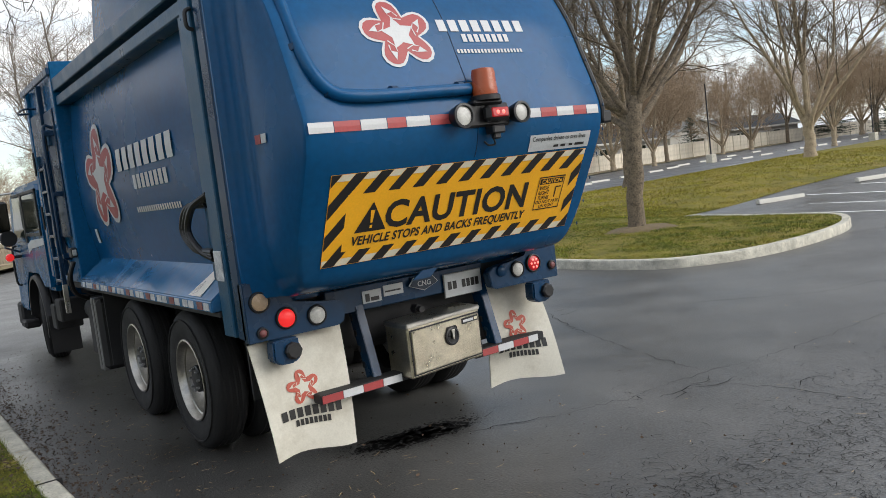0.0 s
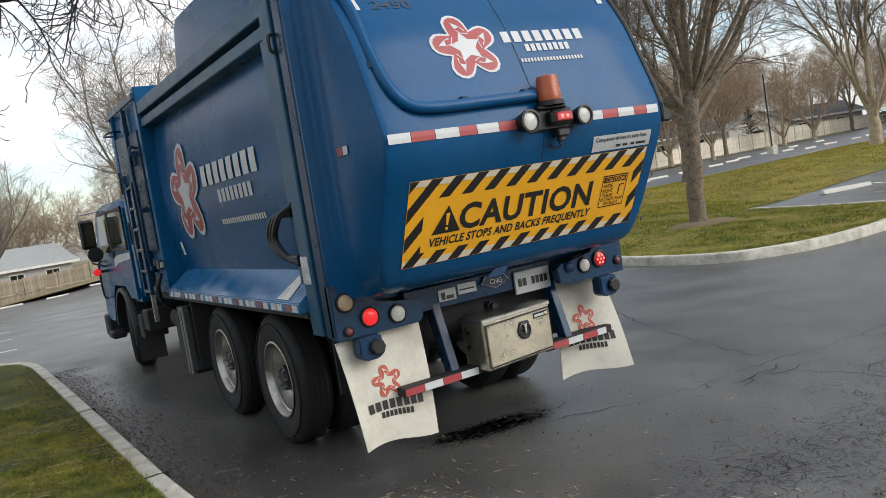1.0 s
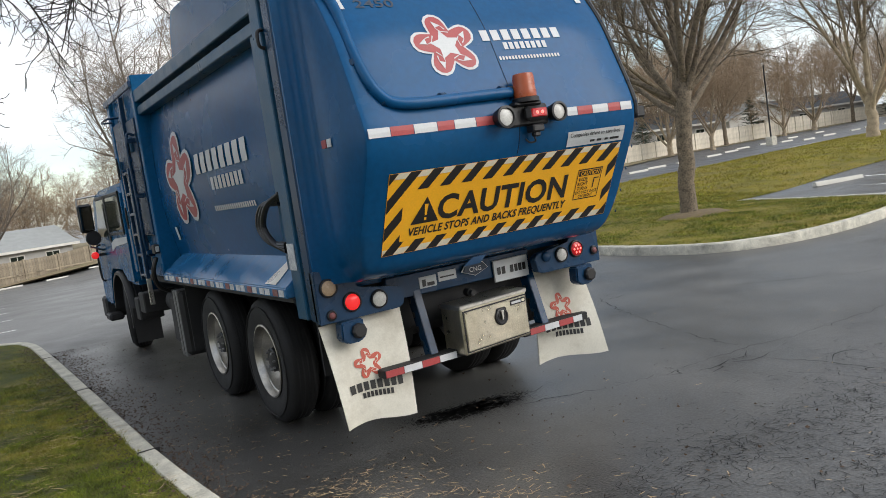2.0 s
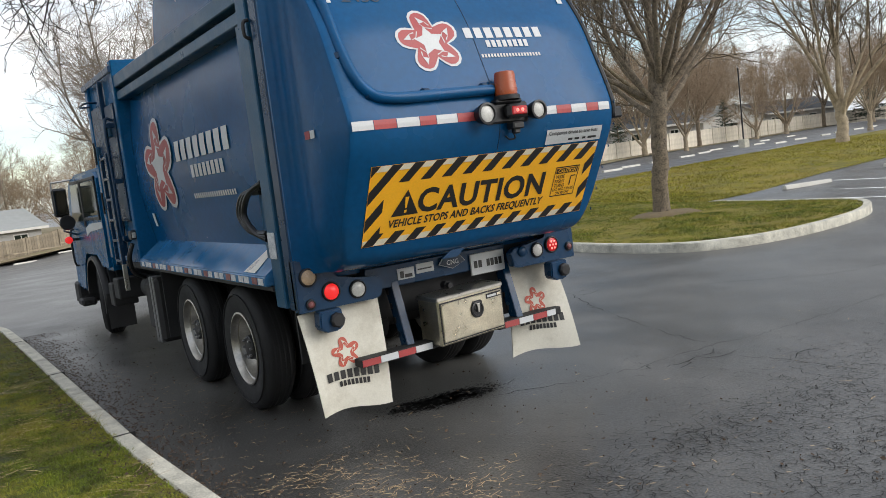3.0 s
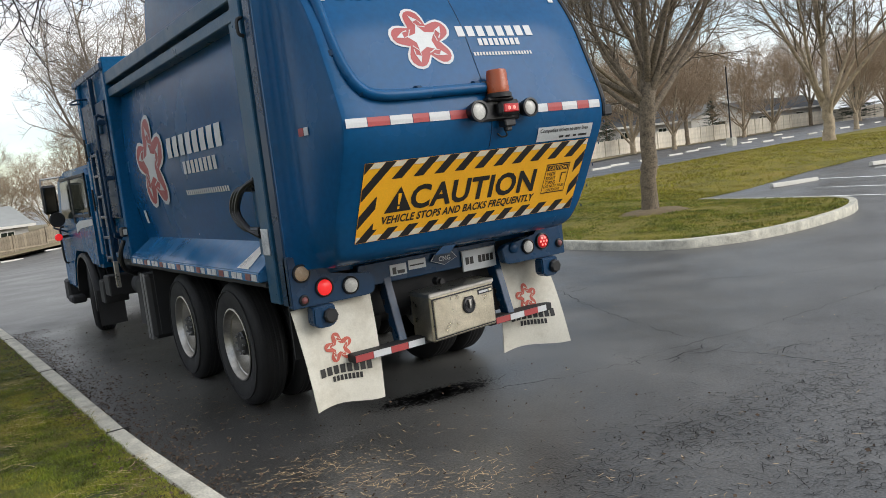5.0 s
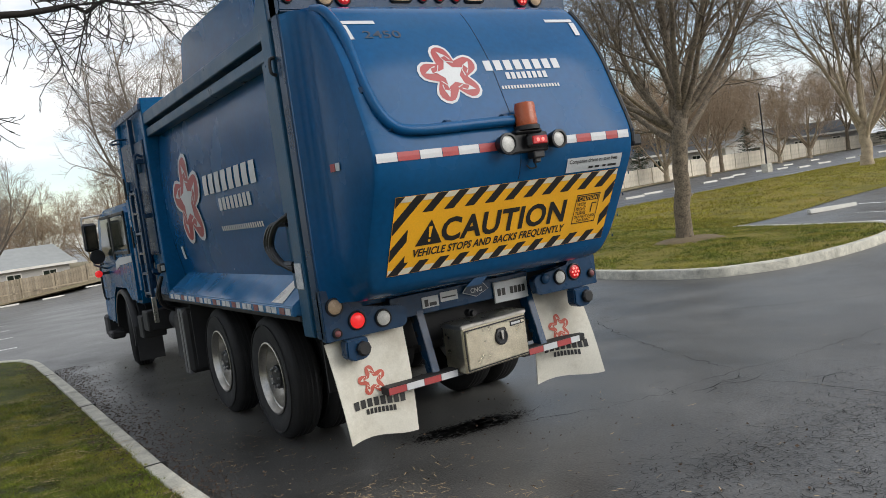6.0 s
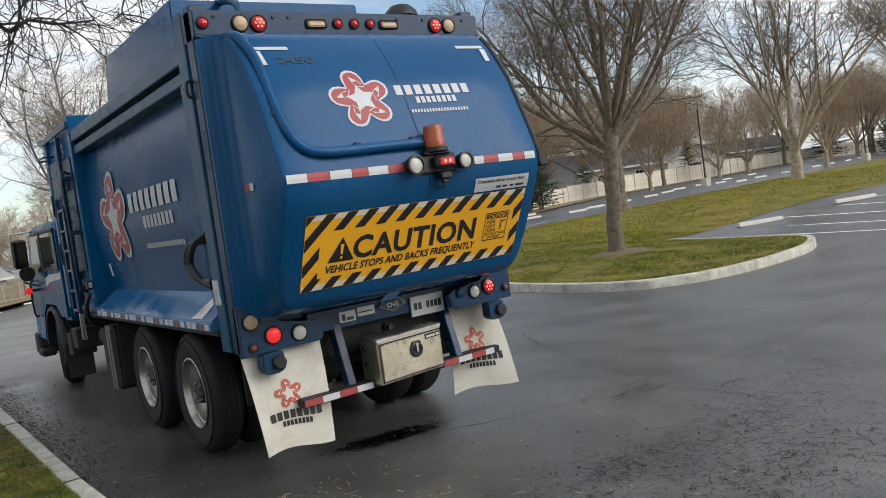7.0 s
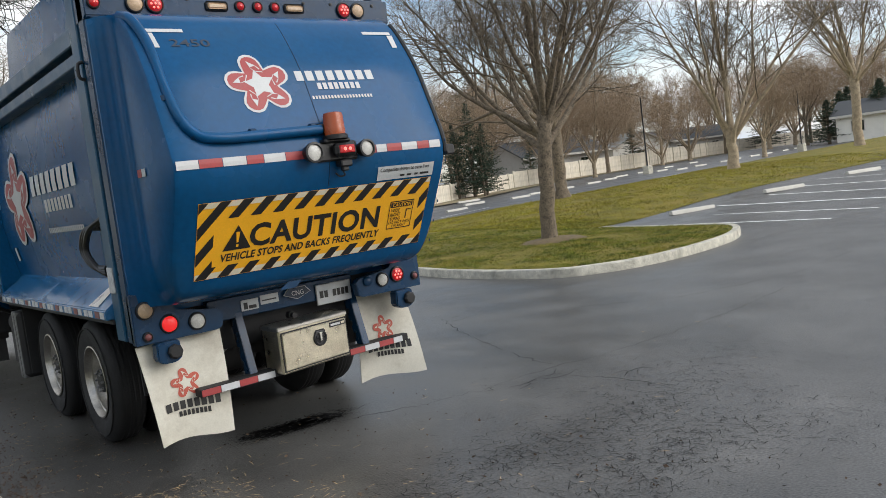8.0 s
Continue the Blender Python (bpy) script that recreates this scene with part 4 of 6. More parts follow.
rail = tpart("hand_rail", tube(smooth_line([(-1.2, 4.58, 2.72), (-1.29, 4.58, 2.68), (-1.29, 4.58, 2.0), (-1.28, 4.6, 1.45), (-1.2, 4.62, 1.38)], 5), 0.016, 8), BLUE_DARK, hop, "blue steel hand rail", True)
for z in (2.66, 2.05, 1.42):
    tpart("rail_bracket", boxes((-1.29, -1.195, 4.555, 4.605, z - 0.025, z + 0.025), bevel=0.005), BLUE_DARK, rail)
for y, z in ((4.7, 2.55), (5.55, 2.35), (5.55, 1.75)):
    hinge = tpart("latch", boxes((-1.235, -1.195, y, y + 0.13, z, z + 0.16), bevel=0.008), BLUE_WORN, hop, "worn blue latch block")
    tpart("latch_pin", tube([(-1.245, y + 0.065, z - 0.05), (-1.245, y + 0.065, z + 0.21)], 0.012, 8), BLACK, hinge, "", True)
for k in range(2):
    tpart("hydraulic_hose", tube(smooth_line([(-1.21, 4.5 + 0.05 * k, 1.35), (-1.25, 4.56 + 0.06 * k, 1.2), (-1.2, 4.7 + 0.08 * k, 1.02), (-1.05, 4.9 + 0.08 * k, 0.92)], 5), 0.02, 8), BLACK, hop, "black hydraulic hose", True)
tpart("grab_rail", tube(smooth_line([(-1.2, 5.3, 3.0), (-1.32, 5.3, 3.0), (-1.32, 5.7, 3.0), (-1.2, 5.7, 3.0)], 3), 0.012, 8), BLUE_DARK, hop)

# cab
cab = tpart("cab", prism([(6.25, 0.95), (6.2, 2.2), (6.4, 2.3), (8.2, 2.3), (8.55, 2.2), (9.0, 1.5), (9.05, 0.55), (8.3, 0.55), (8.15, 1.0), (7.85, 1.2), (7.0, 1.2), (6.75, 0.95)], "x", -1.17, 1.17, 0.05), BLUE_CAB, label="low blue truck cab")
tpart("cab_window", prism([(6.4, 1.7), (6.4, 2.1), (6.5, 2.15), (7.4, 2.15), (7.4, 1.68)], "x", -1.182, -1.166, 0.003), GLASS, cab, "dark side window")
tpart("cab_window", prism([(7.55, 1.62), (7.55, 2.15), (8.2, 2.15), (8.55, 1.62)], "x", -1.182, -1.166, 0.003), GLASS, cab, "dark side window")
tpart("window_frame", boxes((-1.19, -1.165, 6.34, 6.39, 1.66, 2.2), (-1.19, -1.165, 7.42, 7.53, 1.55, 2.2), (-1.19, -1.165, 6.34, 8.25, 2.16, 2.2), (-1.19, -1.165, 6.34, 7.5, 1.63, 1.67), bevel=0.004), BLACK, cab)
tpart("cab_stripe", prism([(6.3, 1.6), (6.3, 1.52), (7.2, 1.47), (7.5, 1.4), (7.5, 1.52), (7.2, 1.58)], "x", -1.176, -1.168), WHITE_DECAL, cab, "white stripe")
tpart("cab_rear_window", boxes((-0.8, 0.8, 6.235, 6.252, 1.6, 2.2), bevel=0.004), GLASS, cab)
tpart("grab_handle", tube(smooth_line([(-1.18, 8.5, 1.5), (-1.24, 8.5, 1.45), (-1.24, 8.5, 1.0), (-1.18, 8.5, 0.95)], 3), 0.015, 8), BLACK, cab)
for sgn in (-1, 1):
    bm = bmesh.new()
    ridge = [(0.0, 0.57), (0.0, 0.61), (0.03, 0.625), (0.09, 0.625), (0.105, 0.605), (0.12, 0.625), (0.19, 0.625), (0.205, 0.605), (0.22, 0.625), (0.3, 0.625), (0.3, 0.57)]
    rows = []
    for i in range(19):
        a = radians(-15 + 190 * i / 18)
        rows.append([bm.verts.new((sgn * (1.2 - w), 7.4 - q * math.cos(a), 0.5 + q * math.sin(a))) for w, q in ridge])
    for a, b in zip(rows, rows[1:]):
        for k in range(len(ridge)):
            bm.faces.new((a[k], a[(k + 1) % len(ridge)], b[(k + 1) % len(ridge)], b[k]))
    bm.faces.new(rows[0]); bm.faces.new(rows[-1])
    tpart("mudguard", bm, BLACK, cab, "black ridged mudguard", True)
    tpart("mudguard_flap", boxes((min(sgn * 1.18, sgn * 0.84), max(sgn * 1.18, sgn * 0.84), 6.77, 6.785, 0.14, 0.62)), CHASSIS, cab)
tpart("bumper", boxes((-1.2, 1.2, 8.9, 9.25, 0.32, 0.66), (-1.22, -1.0, 8.6, 8.95, 0.3, 0.42), bevel=0.03), CHASSIS, cab, "black front bumper")
mir = tpart("mirror", boxes((-1.46, -1.26, 8.12, 8.24, 1.71, 2.13), bevel=0.03), BLACK, cab, "large black side mirror")
# mirror coloured dark in place of a reflection of dark trees
tpart("mirror_glass", boxes((-1.445, -1.275, 8.112, 8.121, 1.74, 2.1), bevel=0.004), mat("mirror_dark_reflection", (0.12, 0.12, 0.11), 0.05, 1.0, var=0.05), mir)
tpart("mirror_arm", tube([(-1.17, 8.3, 2.24), (-1.44, 8.2, 2.22), (-1.45, 8.2, 2.1)], 0.015, 8), STEEL, mir)
tpart("mirror_arm", tube([(-1.36, 8.2, 1.72), (-1.36, 8.2, 1.5), (-1.17, 8.3, 1.42)], 0.015, 8), STEEL, mir)
tpart("round_mirror", lathe([(0, 0.1), (0.02, 0.11), (0.06, 0.08), (0.08, 0)], (0, 1, 0), (-1.31, 8.1, 1.62), 20), BLACK, mir, "small round convex mirror", True)
ms = tpart("marker_lamp", lathe([(0, 0.055), (0.03, 0.05), (0.045, 0)], (0, -1, 0), (-1.32, 8.2, 1.36), 16), RED_LENS, cab, "lit red marker lamp", True)
tpart("lamp_arm", boxes((-1.3, -1.16, 8.2, 8.26, 1.34, 1.38), bevel=0.005), BLACK, ms)


# wheels
def wheel(x, y, r=0.515, width=0.27, front=False):
    s = -1 if x < 0 else 1
    hub = tpart("wheel", lathe([(-0.12, 0.09), (0.03, 0.09), (0.05, 0.075), (0.1, 0.07), (0.11, 0.05), (0.112, 0)] if not front else [(-0.1, 0.14), (0.0, 0.14), (0.05, 0.1), (0.06, 0)], (s, 0, 0), (x - s * 0.17 if not front else x - s * 0.05, y, r), 24), STEEL, label="heavy truck wheel", smooth=True)
    prof = [(-width, r * 0.62), (-width, r * 0.86), (-width + 0.04, r * 0.97), (-width + 0.06, r), (-0.06, r), (-0.035, r * 0.975), (-0.008, r * 0.9), (0.0, r * 0.8), (-0.012, r * 0.66), (-0.02, r * 0.58), (-width, r * 0.58), (-width, r * 0.62)]
    t = tpart("tyre", lathe(prof, (s, 0, 0), (x, y, r), 48, caps=False), RUBBER, hub, "worn black tyre", True)
    for q in (-0.2, -0.16, -0.12, -0.08):
        tpart("tread_groove", lathe([(q - 0.006, r + 0.0015), (q + 0.006, r + 0.0015)], (s, 0, 0), (x, y, r), 48, caps=False), BLACK, t)
    tpart("tyre_rib", lathe([(-0.004, r * 0.88), (0.006, r * 0.875), (0.006, r * 0.86), (-0.004, r * 0.855)], (s, 0, 0), (x, y, r), 48, caps=False), RUBBER, t, "", True)
    tpart("rim", lathe([(-0.025, r * 0.58), (-0.008, r * 0.59), (-0.005, r * 0.565), (-0.03, r * 0.54), (-0.06, r * 0.525), (-0.065, r * 0.5), (-0.17, r * 0.47), (-0.19, r * 0.43), (-0.185, r * 0.3), (-0.18, r * 0.2), (-0.185, 0)], (s, 0, 0), (x, y, r), 36, caps=False), RIM, hub, "dull polished aluminium rim", True)
    for i in range(10):
        a = 2 * math.pi * i / 10
        c = (x - s * 0.18, y + 0.14 * math.cos(a), r + 0.14 * math.sin(a))
        tpart("wheel_nut", lathe([(0, 0.021), (0.04, 0.021), (0.055, 0.012), (0.056, 0)], (s, 0, 0), c, 6), BLACK, hub)
        c = (x - s * 0.182, y + 0.19 * math.cos(a + 0.3), r + 0.19 * math.sin(a + 0.3))
        tpart("hand_hole", lathe([(0, 0.026), (0.004, 0.026), (0.004, 0)], (s, 0, 0), c, 12), BLACK, hub)
    ax = tpart("axle_hub", lathe([(-0.185, 0.12), (-0.1, 0.115), (-0.095, 0.1), (-0.055, 0.098), (-0.048, 0.085), (-0.045, 0)], (s, 0, 0), (x, y, r), 24), BLACK, hub, "greasy black axle hub", True)
    for i in range(8):
        a = 2 * math.pi * i / 8
        tpart("hub_bolt", lathe([(-0.05, 0.011), (-0.03, 0.011), (-0.026, 0)], (s, 0, 0), (x, y + 0.08 * math.cos(a), r + 0.08 * math.sin(a)), 6), STEEL, ax)
    return hub


for y in (1.49, 2.93):
    for x in (-1.125, -0.81, 0.81, 1.125):
        wheel(x, y)
for x in (-1.13, 1.13):
    hub = wheel(x, 7.4, front=True)
    pivot = Matrix.Translation((x, 3.9, 0)) @ Matrix.Rotation(radians(-13), 4, "Z") @ Matrix.Translation((-x, -3.9, 0))
    for ob in [hub] + list(hub.children_recursive):
        ob.data.transform(pivot)

# chassis under the body
tpart("chassis_rail", boxes((-0.48, -0.38, 0.32, 8.6, 0.72, 1.02), bevel=0.01), CHASSIS, label="black chassis rail")
tpart("chassis_rail", boxes((0.38, 0.48, 0.32, 8.6, 0.72, 1.02), bevel=0.01), CHASSIS)
tpart("underbody", boxes((-1.05, 1.05, 0.25, 6.2, 1.02, 1.14)), CHASSIS)
for y in (1.49, 2.93, 7.4):
    tpart("axle", lathe([(-0.9, 0.06), (-0.2, 0.07), (-0.15, 0.17), (0.15, 0.17), (0.2, 0.07), (0.9, 0.06)], (1, 0, 0), (0, y, 0.5), 16), CHASSIS, smooth=True)
tpart("crossmember", boxes((-0.6, 0.6, 0.27, 0.35, 0.75, 1.1)), CHASSIS)
tpart("crossmember", boxes((-0.9, 0.9, 3.66, 3.74, 0.5, 1.05)), CHASSIS)
tpart("wheel_bay_panel", boxes((-1.1, -0.62, 0.3, 0.32, 0.55, 1.1)), CHASSIS)
tpart("wheel_bay_panel", boxes((0.62, 1.1, 0.3, 0.32, 0.55, 1.1)), CHASSIS)
tpart("wheel_bay_top", boxes((-1.22, 1.22, 0.36, 4.1, 1.085, 1.112)), CHASSIS)
tpart("front_mudflap", boxes((-1.17, -0.62, 3.62, 3.635, 0.38, 1.1)), CHASSIS, label="black mudflap ahead of the rear wheels")
tank = tpart("side_tank", boxes((-1.17, -0.7, 3.95, 4.25, 0.28, 0.98), (-1.12, -0.75, 4.3, 4.7, 0.35, 0.9), bevel=0.04), CHASSIS, label="dark battery box under the body")
tpart("tank_strap", boxes((-1.18, -0.69, 4.02, 4.06, 0.27, 0.99), (-1.18, -0.69, 4.14, 4.18, 0.27, 0.99), bevel=0.01), STEEL, tank)
tpart("air_tank", lathe([(-0.3, 0), (-0.28, 0.1), (-0.22, 0.14), (0.22, 0.14), (0.28, 0.1), (0.3, 0)], (0, 1, 0), (-0.85, 5.3, 0.75), 20), CHASSIS, label="steel air tank", smooth=True)
tpart("step_box", boxes((-1.2, -0.8, 5.75, 6.05, 0.62, 0.88), (-1.2, -0.9, 6.15, 6.4, 0.5, 0.8), bevel=0.015), CHASSIS, label="step box behind the cab")

# ---- rear end ----
for s in (-1, 1):
    out = [(s * 1.2, 0.95), (s * 1.2, 1.3), (s * 1.0, 1.3), (s * 0.9, 1.14), (s * 0.6, 1.1), (s * 0.56, 1.07), (s * 0.58, 0.97), (s * 0.62, 0.95)]
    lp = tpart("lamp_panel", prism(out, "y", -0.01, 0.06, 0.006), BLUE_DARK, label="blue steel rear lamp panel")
    lamp_round("turn_lamp", (s * 1.11, -0.012, 1.18), 0.052, AMBER, lp, "amber turn lamp") if s < 0 else disc("lamp_knob", (0.67, -0.012, 1.07), 0.04, BLUE_DARK, lp)
    if s < 0:
        lamp_round("brake_lamp", (-0.96, -0.012, 1.06), 0.055, RED_LENS, lp, "lit red brake lamp", 0)
        lamp_round("reverse_lamp", (-0.763, -0.012, 1.04), 0.052, CLEAR, lp, "clear reversing lamp")
        lamp_round("reflector", (-1.115, -0.012, 1.0), 0.024, RED_WORN, lp, "small dull red reflector")
    else:
        lamp_round("brake_lamp", (0.965, -0.012, 1.08), 0.055, RED_DARK, lp, "red diode brake lamp", 7)
        lamp_round("reverse_lamp", (0.815, -0.012, 1.06), 0.048, CLEAR, lp, "clear reversing lamp")
        lamp_round("reflector", (1.14, -0.012, 1.04), 0.024, RED_WORN, lp, "small dull red reflector")
    hx = -1.0 if s < 0 else 0.985
    tpart("lamp_housing", prism([(hx - 0.09, 0.83), (hx - 0.085, 0.945), (hx + 0.075, 0.95), (hx + 0.085, 0.83), (hx + 0.04, 0.8), (hx - 0.05, 0.8)], "y", -0.07, 0.03, 0.01), BLUE_DARK, lp, "blue steel lamp bracket")
    tpart("cap", lathe([(0, 0.052), (0.025, 0.052), (0.035, 0.04), (0.035, 0)], (0, -1, 0), (hx + 0.03, -0.07, 0.875), 8), BLACK, lp)


def flap(name, corners, bulge, curl, label):
    """A thin sheet between four corners (top left, top right, bottom right, bottom left), bowed and curled at the foot."""
    tl, tr, br, bl = [Vector(c) for c in corners]
    bm = bmesh.new()
    nu, nv = 10, 16

    def at(u, v, o=0.0):
        p = tl.lerp(tr, u).lerp(bl.lerp(br, u), v)
        p.y += -bulge * math.sin(math.pi * v) * (0.6 + 0.4 * u) + curl * math.sin(math.pi * u * 1.3 + 0.3) * v * v - o
        p.z += 0.018 * math.sin(math.pi * u * 1.6) * v
        return p
    for o, back in ((0.0, False), (-0.009, True)):
        g = [[bm.verts.new(at(i / nu, j / nv, o)) for i in range(nu + 1)] for j in range(nv + 1)]
        for j in range(nv):
            for i in range(nu):
                q = (g[j][i], g[j][i + 1], g[j + 1][i + 1], g[j + 1][i])
                bm.faces.new(q[::-1] if back else q)
        if not back:
            rim0 = [g[0][i] for i in range(nu)] + [g[j][nu] for j in range(nv)] + [g[nv][i] for i in range(nu, 0, -1)] + [g[j][0] for j in range(nv, 0, -1)]
        else:
            rim1 = [g[0][i] for i in range(nu)] + [g[j][nu] for j in range(nv)] + [g[nv][i] for i in range(nu, 0, -1)] + [g[j][0] for j in range(nv, 0, -1)]
    for i in range(len(rim0)):
        k = (i + 1) % len(rim0)
        bm.faces.new((rim0[i], rim1[i], rim1[k], rim0[k]))
    ob = tpart(name, bm, FLAP_WHITE, None, label, True)
    return ob, lambda o: (lambda u, v: at(u, 1 - v, 0.003 + o))


FL, fl_at = flap("mudflap", [(-1.185, 0.07, 0.93), (-0.565, 0.1, 0.96), (-0.614, 0.0, 0.232), (-1.13, -0.045, 0.235)], 0.03, 0.03, "white mudflap with a red star, curled at the foot")
FR, fr_at = flap("mudflap", [(0.665, 0.23, 0.96), (1.13, 0.2, 0.96), (1.1, -0.055, 0.262), (0.59, 0.135, 0.228)], 0.03, 0.03, "soiled white mudflap with a red star")
for ob, at in ((FL, fl_at), (FR, fr_at)):
    emblem(tpart, 0.455, 0.55, 0.172, 1.2, 0.95, turn=0.12, white=False, fn=at, parent=ob, base=0.002)
    bars(tpart, letters(0.15, 0.88, 8, 0.25), 0.3, 0.385, at(0.002), BLACK_DECAL, ob, "plain black name bar")
    bars(tpart, letters(0.3, 0.73, 8, 0.28), 0.228, 0.282, at(0.002), BLACK_DECAL, ob)

# rear step bar in two pieces with reflective tape
def skew(bm, x0, rate):
    for v in bm.verts:
        v.co.y += (v.co.x - x0) * rate
    return bm


k = 0
for x0, x1, a, b in ((-0.845, -0.2, -0.835, -0.25), (0.36, 1.01, 0.42, 0.95)):
    step_bar = tpart("step_bar", skew(boxes((x0, x1, -0.09, 0.03, 0.515, 0.572), bevel=0.006), -0.84, 0.05), CHASSIS, label="dark steel rear step bar")
    x = a
    while x < b - 0.05:
        w = min(0.145, b - x)
        tpart("reflective_patch", skew(boxes((x, x + w - 0.004, -0.095, -0.089, 0.52, 0.566)), -0.84, 0.05), RED_DECAL if k % 2 == 0 else WHITE_DECAL, step_bar)
        x += w
        k += 1
for s in (-1, 1):
    xs = -0.39 if s < 0 else 0.6
    st = tpart("strut", prism([(0.15, 1.05), (0.27, 1.05), (0.1, 0.55), (0.0, 0.55)], "x", xs - 0.03, xs + 0.03, 0.004), BLUE_DARK, label="slanted blue steel strut")
    for i in range(4):
        tpart("slot", boxes((xs - 0.033, xs - 0.0305, 0.1 + 0.03 * i, 0.13 + 0.03 * i, 0.62 + 0.1 * i, 0.66 + 0.1 * i)), BLACK, st)
    tpart("brace", tube([(s * 0.65, 0.35, 0.6), (s * 0.4, 0.3, 0.8)], 0.02, 8), STEEL)

# tread-plate tool box
BX0, BX1, BY0, BY1, BZ0, BZ1 = -0.245, 0.405, -0.17, 0.1, 0.535, 0.865


def bpart(name, bm, material, parent=None, label="", smooth=False):
    return tpart(name, skew(bm, BX0, 0.17), material, parent, label, smooth)



tb = bpart("toolbox", boxes((BX0, BX1, BY0, BY1, BZ0, BZ1), bevel=0.012), TREAD, label="diamond-plate aluminium toolbox")
bpart("toolbox_lid", boxes((BX0 - 0.006, BX1 + 0.006, BY0 - 0.006, BY1 + 0.004, BZ1 - 0.012, BZ1 + 0.022), bevel=0.008), ALU, tb, "aluminium lid edge")
bpart("door_gap", boxes((BX0 + 0.016, BX1 - 0.011, BY0 - 0.004, BY0 + 0.002, BZ0 + 0.016, BZ1 - 0.02)), BLACK, tb)
door = bpart("toolbox_door", boxes((BX0 + 0.025, BX1 - 0.02, BY0 - 0.012, BY0 + 0.002, BZ0 + 0.025, BZ1 - 0.03), bevel=0.005), TREAD, tb, "diamond-plate door")


def lozenges(u0, u1, v0, v1, put, parent, pitch=0.021):
    """Raised pattern of the tread plate, alternating in direction."""
    bm = bmesh.new()
    j, v = 0, v0 + pitch / 2
    while v < v1:
        i, u = 0, u0 + pitch / 2
        while u < u1:
            a = math.pi / 4 if (i + j) % 2 else -math.pi / 4
            d, e = (math.cos(a) * 0.01, math.sin(a) * 0.01), (-math.sin(a) * 0.0026, math.cos(a) * 0.004)
            q = [bm.verts.new(put(u + d[0], v + d[1], 0)), bm.verts.new(put(u + e[0], v + e[1], 0)), bm.verts.new(put(u - d[0], v - d[1], 0)), bm.verts.new(put(u - e[0], v - e[1], 0))]
            t = bm.verts.new(put(u, v, 0.0018))
            for m in range(4):
                bm.faces.new((q[m], q[(m + 1) % 4], t))
            u += pitch
            i += 1
        v += pitch
        j += 1
    ob = bpart("tread_pattern", bm, TREAD, parent)
    ob["kind"] = "stuff"


lozenges(BX0 + 0.03, BX1 - 0.025, BZ0 + 0.03, BZ1 - 0.035, lambda u, v, h: (u, BY0 - 0.0122 - h, v), door)
lozenges(BY0 + 0.01, BY1 - 0.01, BZ0 + 0.01, BZ1 - 0.015, lambda u, v, h: (BX0 - 0.0002 - h, u, v), tb)
lozenges(BX0, BX1, BY0 + 0.005, BY1 - 0.005, lambda u, v, h: (u, v, BZ1 + 0.0222 + h), tb)
latch = bpart("latch", lathe([(0, 0.062), (0.012, 0.06), (0.016, 0.05), (0.006, 0.04), (0.006, 0)], (0, -1, 0), (0.12, BY0 - 0.012, 0.735), 24), BLACK, tb, "black paddle latch", True)
bpart("latch_plate", boxes((0.072, 0.168, BY0 - 0.024, BY0 - 0.01, 0.73, 0.8), bevel=0.012), BLACK, latch)
bpart("latch_handle", prism([(0.113, 0.715), (0.127, 0.715), (0.127, 0.765), (0.14, 0.78), (0.1, 0.78), (0.113, 0.765)], "y", BY0 - 0.036, BY0 - 0.016, 0.003), ALU, latch, "chrome handle")
badge = bpart("maker_badge", boxes((0.22, 0.375, BY0 - 0.017, BY0 - 0.011, 0.79, 0.828), bevel=0.003), BLACK, tb, "dark maker's badge")
bpart("badge_bar", boxes((0.232, 0.325, BY0 - 0.019, BY0 - 0.0168, 0.8, 0.816)), WHITE_DECAL, badge)
bpart("badge_bar", boxes((0.335, 0.365, BY0 - 0.019, BY0 - 0.0168, 0.8, 0.818)), CREAM, badge)

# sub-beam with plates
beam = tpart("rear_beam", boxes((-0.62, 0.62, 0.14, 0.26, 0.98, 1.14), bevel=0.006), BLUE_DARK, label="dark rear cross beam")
for a, b, z0, z1 in ((-0.36, -0.22, 1.02, 1.1), (-0.2, -0.05, 1.04, 1.11)):
    tpart("sticker", boxes((a, b, 0.132, 0.139, z0, z1)), WHITE_DECAL, beam, "worn white sticker")
tpart("sticker", boxes((-0.3, -0.24, 0.129, 0.132, 1.03, 1.055), (-0.34, -0.31, 0.129, 0.132, 1.03, 1.08), (-0.19, -0.07, 0.129, 0.132, 1.065, 1.075)), BLACK_DECAL, beam)
dia = [(0.1 - 0.11, 1.075), (0.1, 1.035), (0.1 + 0.11, 1.075), (0.1 + 0.07, 1.12), (0.1 - 0.07, 1.12)]
cng = tpart("fuel_sign", prism([(0.1 + (x - 0.1) * 1.08, 1.078 + (z - 1.078) * 1.12) for x, z in dia], "y", 0.11, 0.116), WHITE_DECAL, beam, "small blue fuel diamond")
tpart("fuel_sign_face", prism(dia, "y", 0.104, 0.1095), GREY_DECAL, cng)
tpart("lettering", mapped(shift(text_faces("CNG", 0.036, 0.105), 0.048, 1.063), lambda u, v: (u, 0.1015, v)), WHITE_DECAL, cng)
plate = tpart("number_plate", boxes((0.275, 0.59, 0.118, 0.124, 0.945, 1.1), bevel=0.002), WHITE_DECAL, beam, "white number plate with illegible characters")
tpart("plate_rim", boxes((0.27, 0.595, 0.1245, 0.13, 0.94, 1.105), bevel=0.002), STEEL, plate)
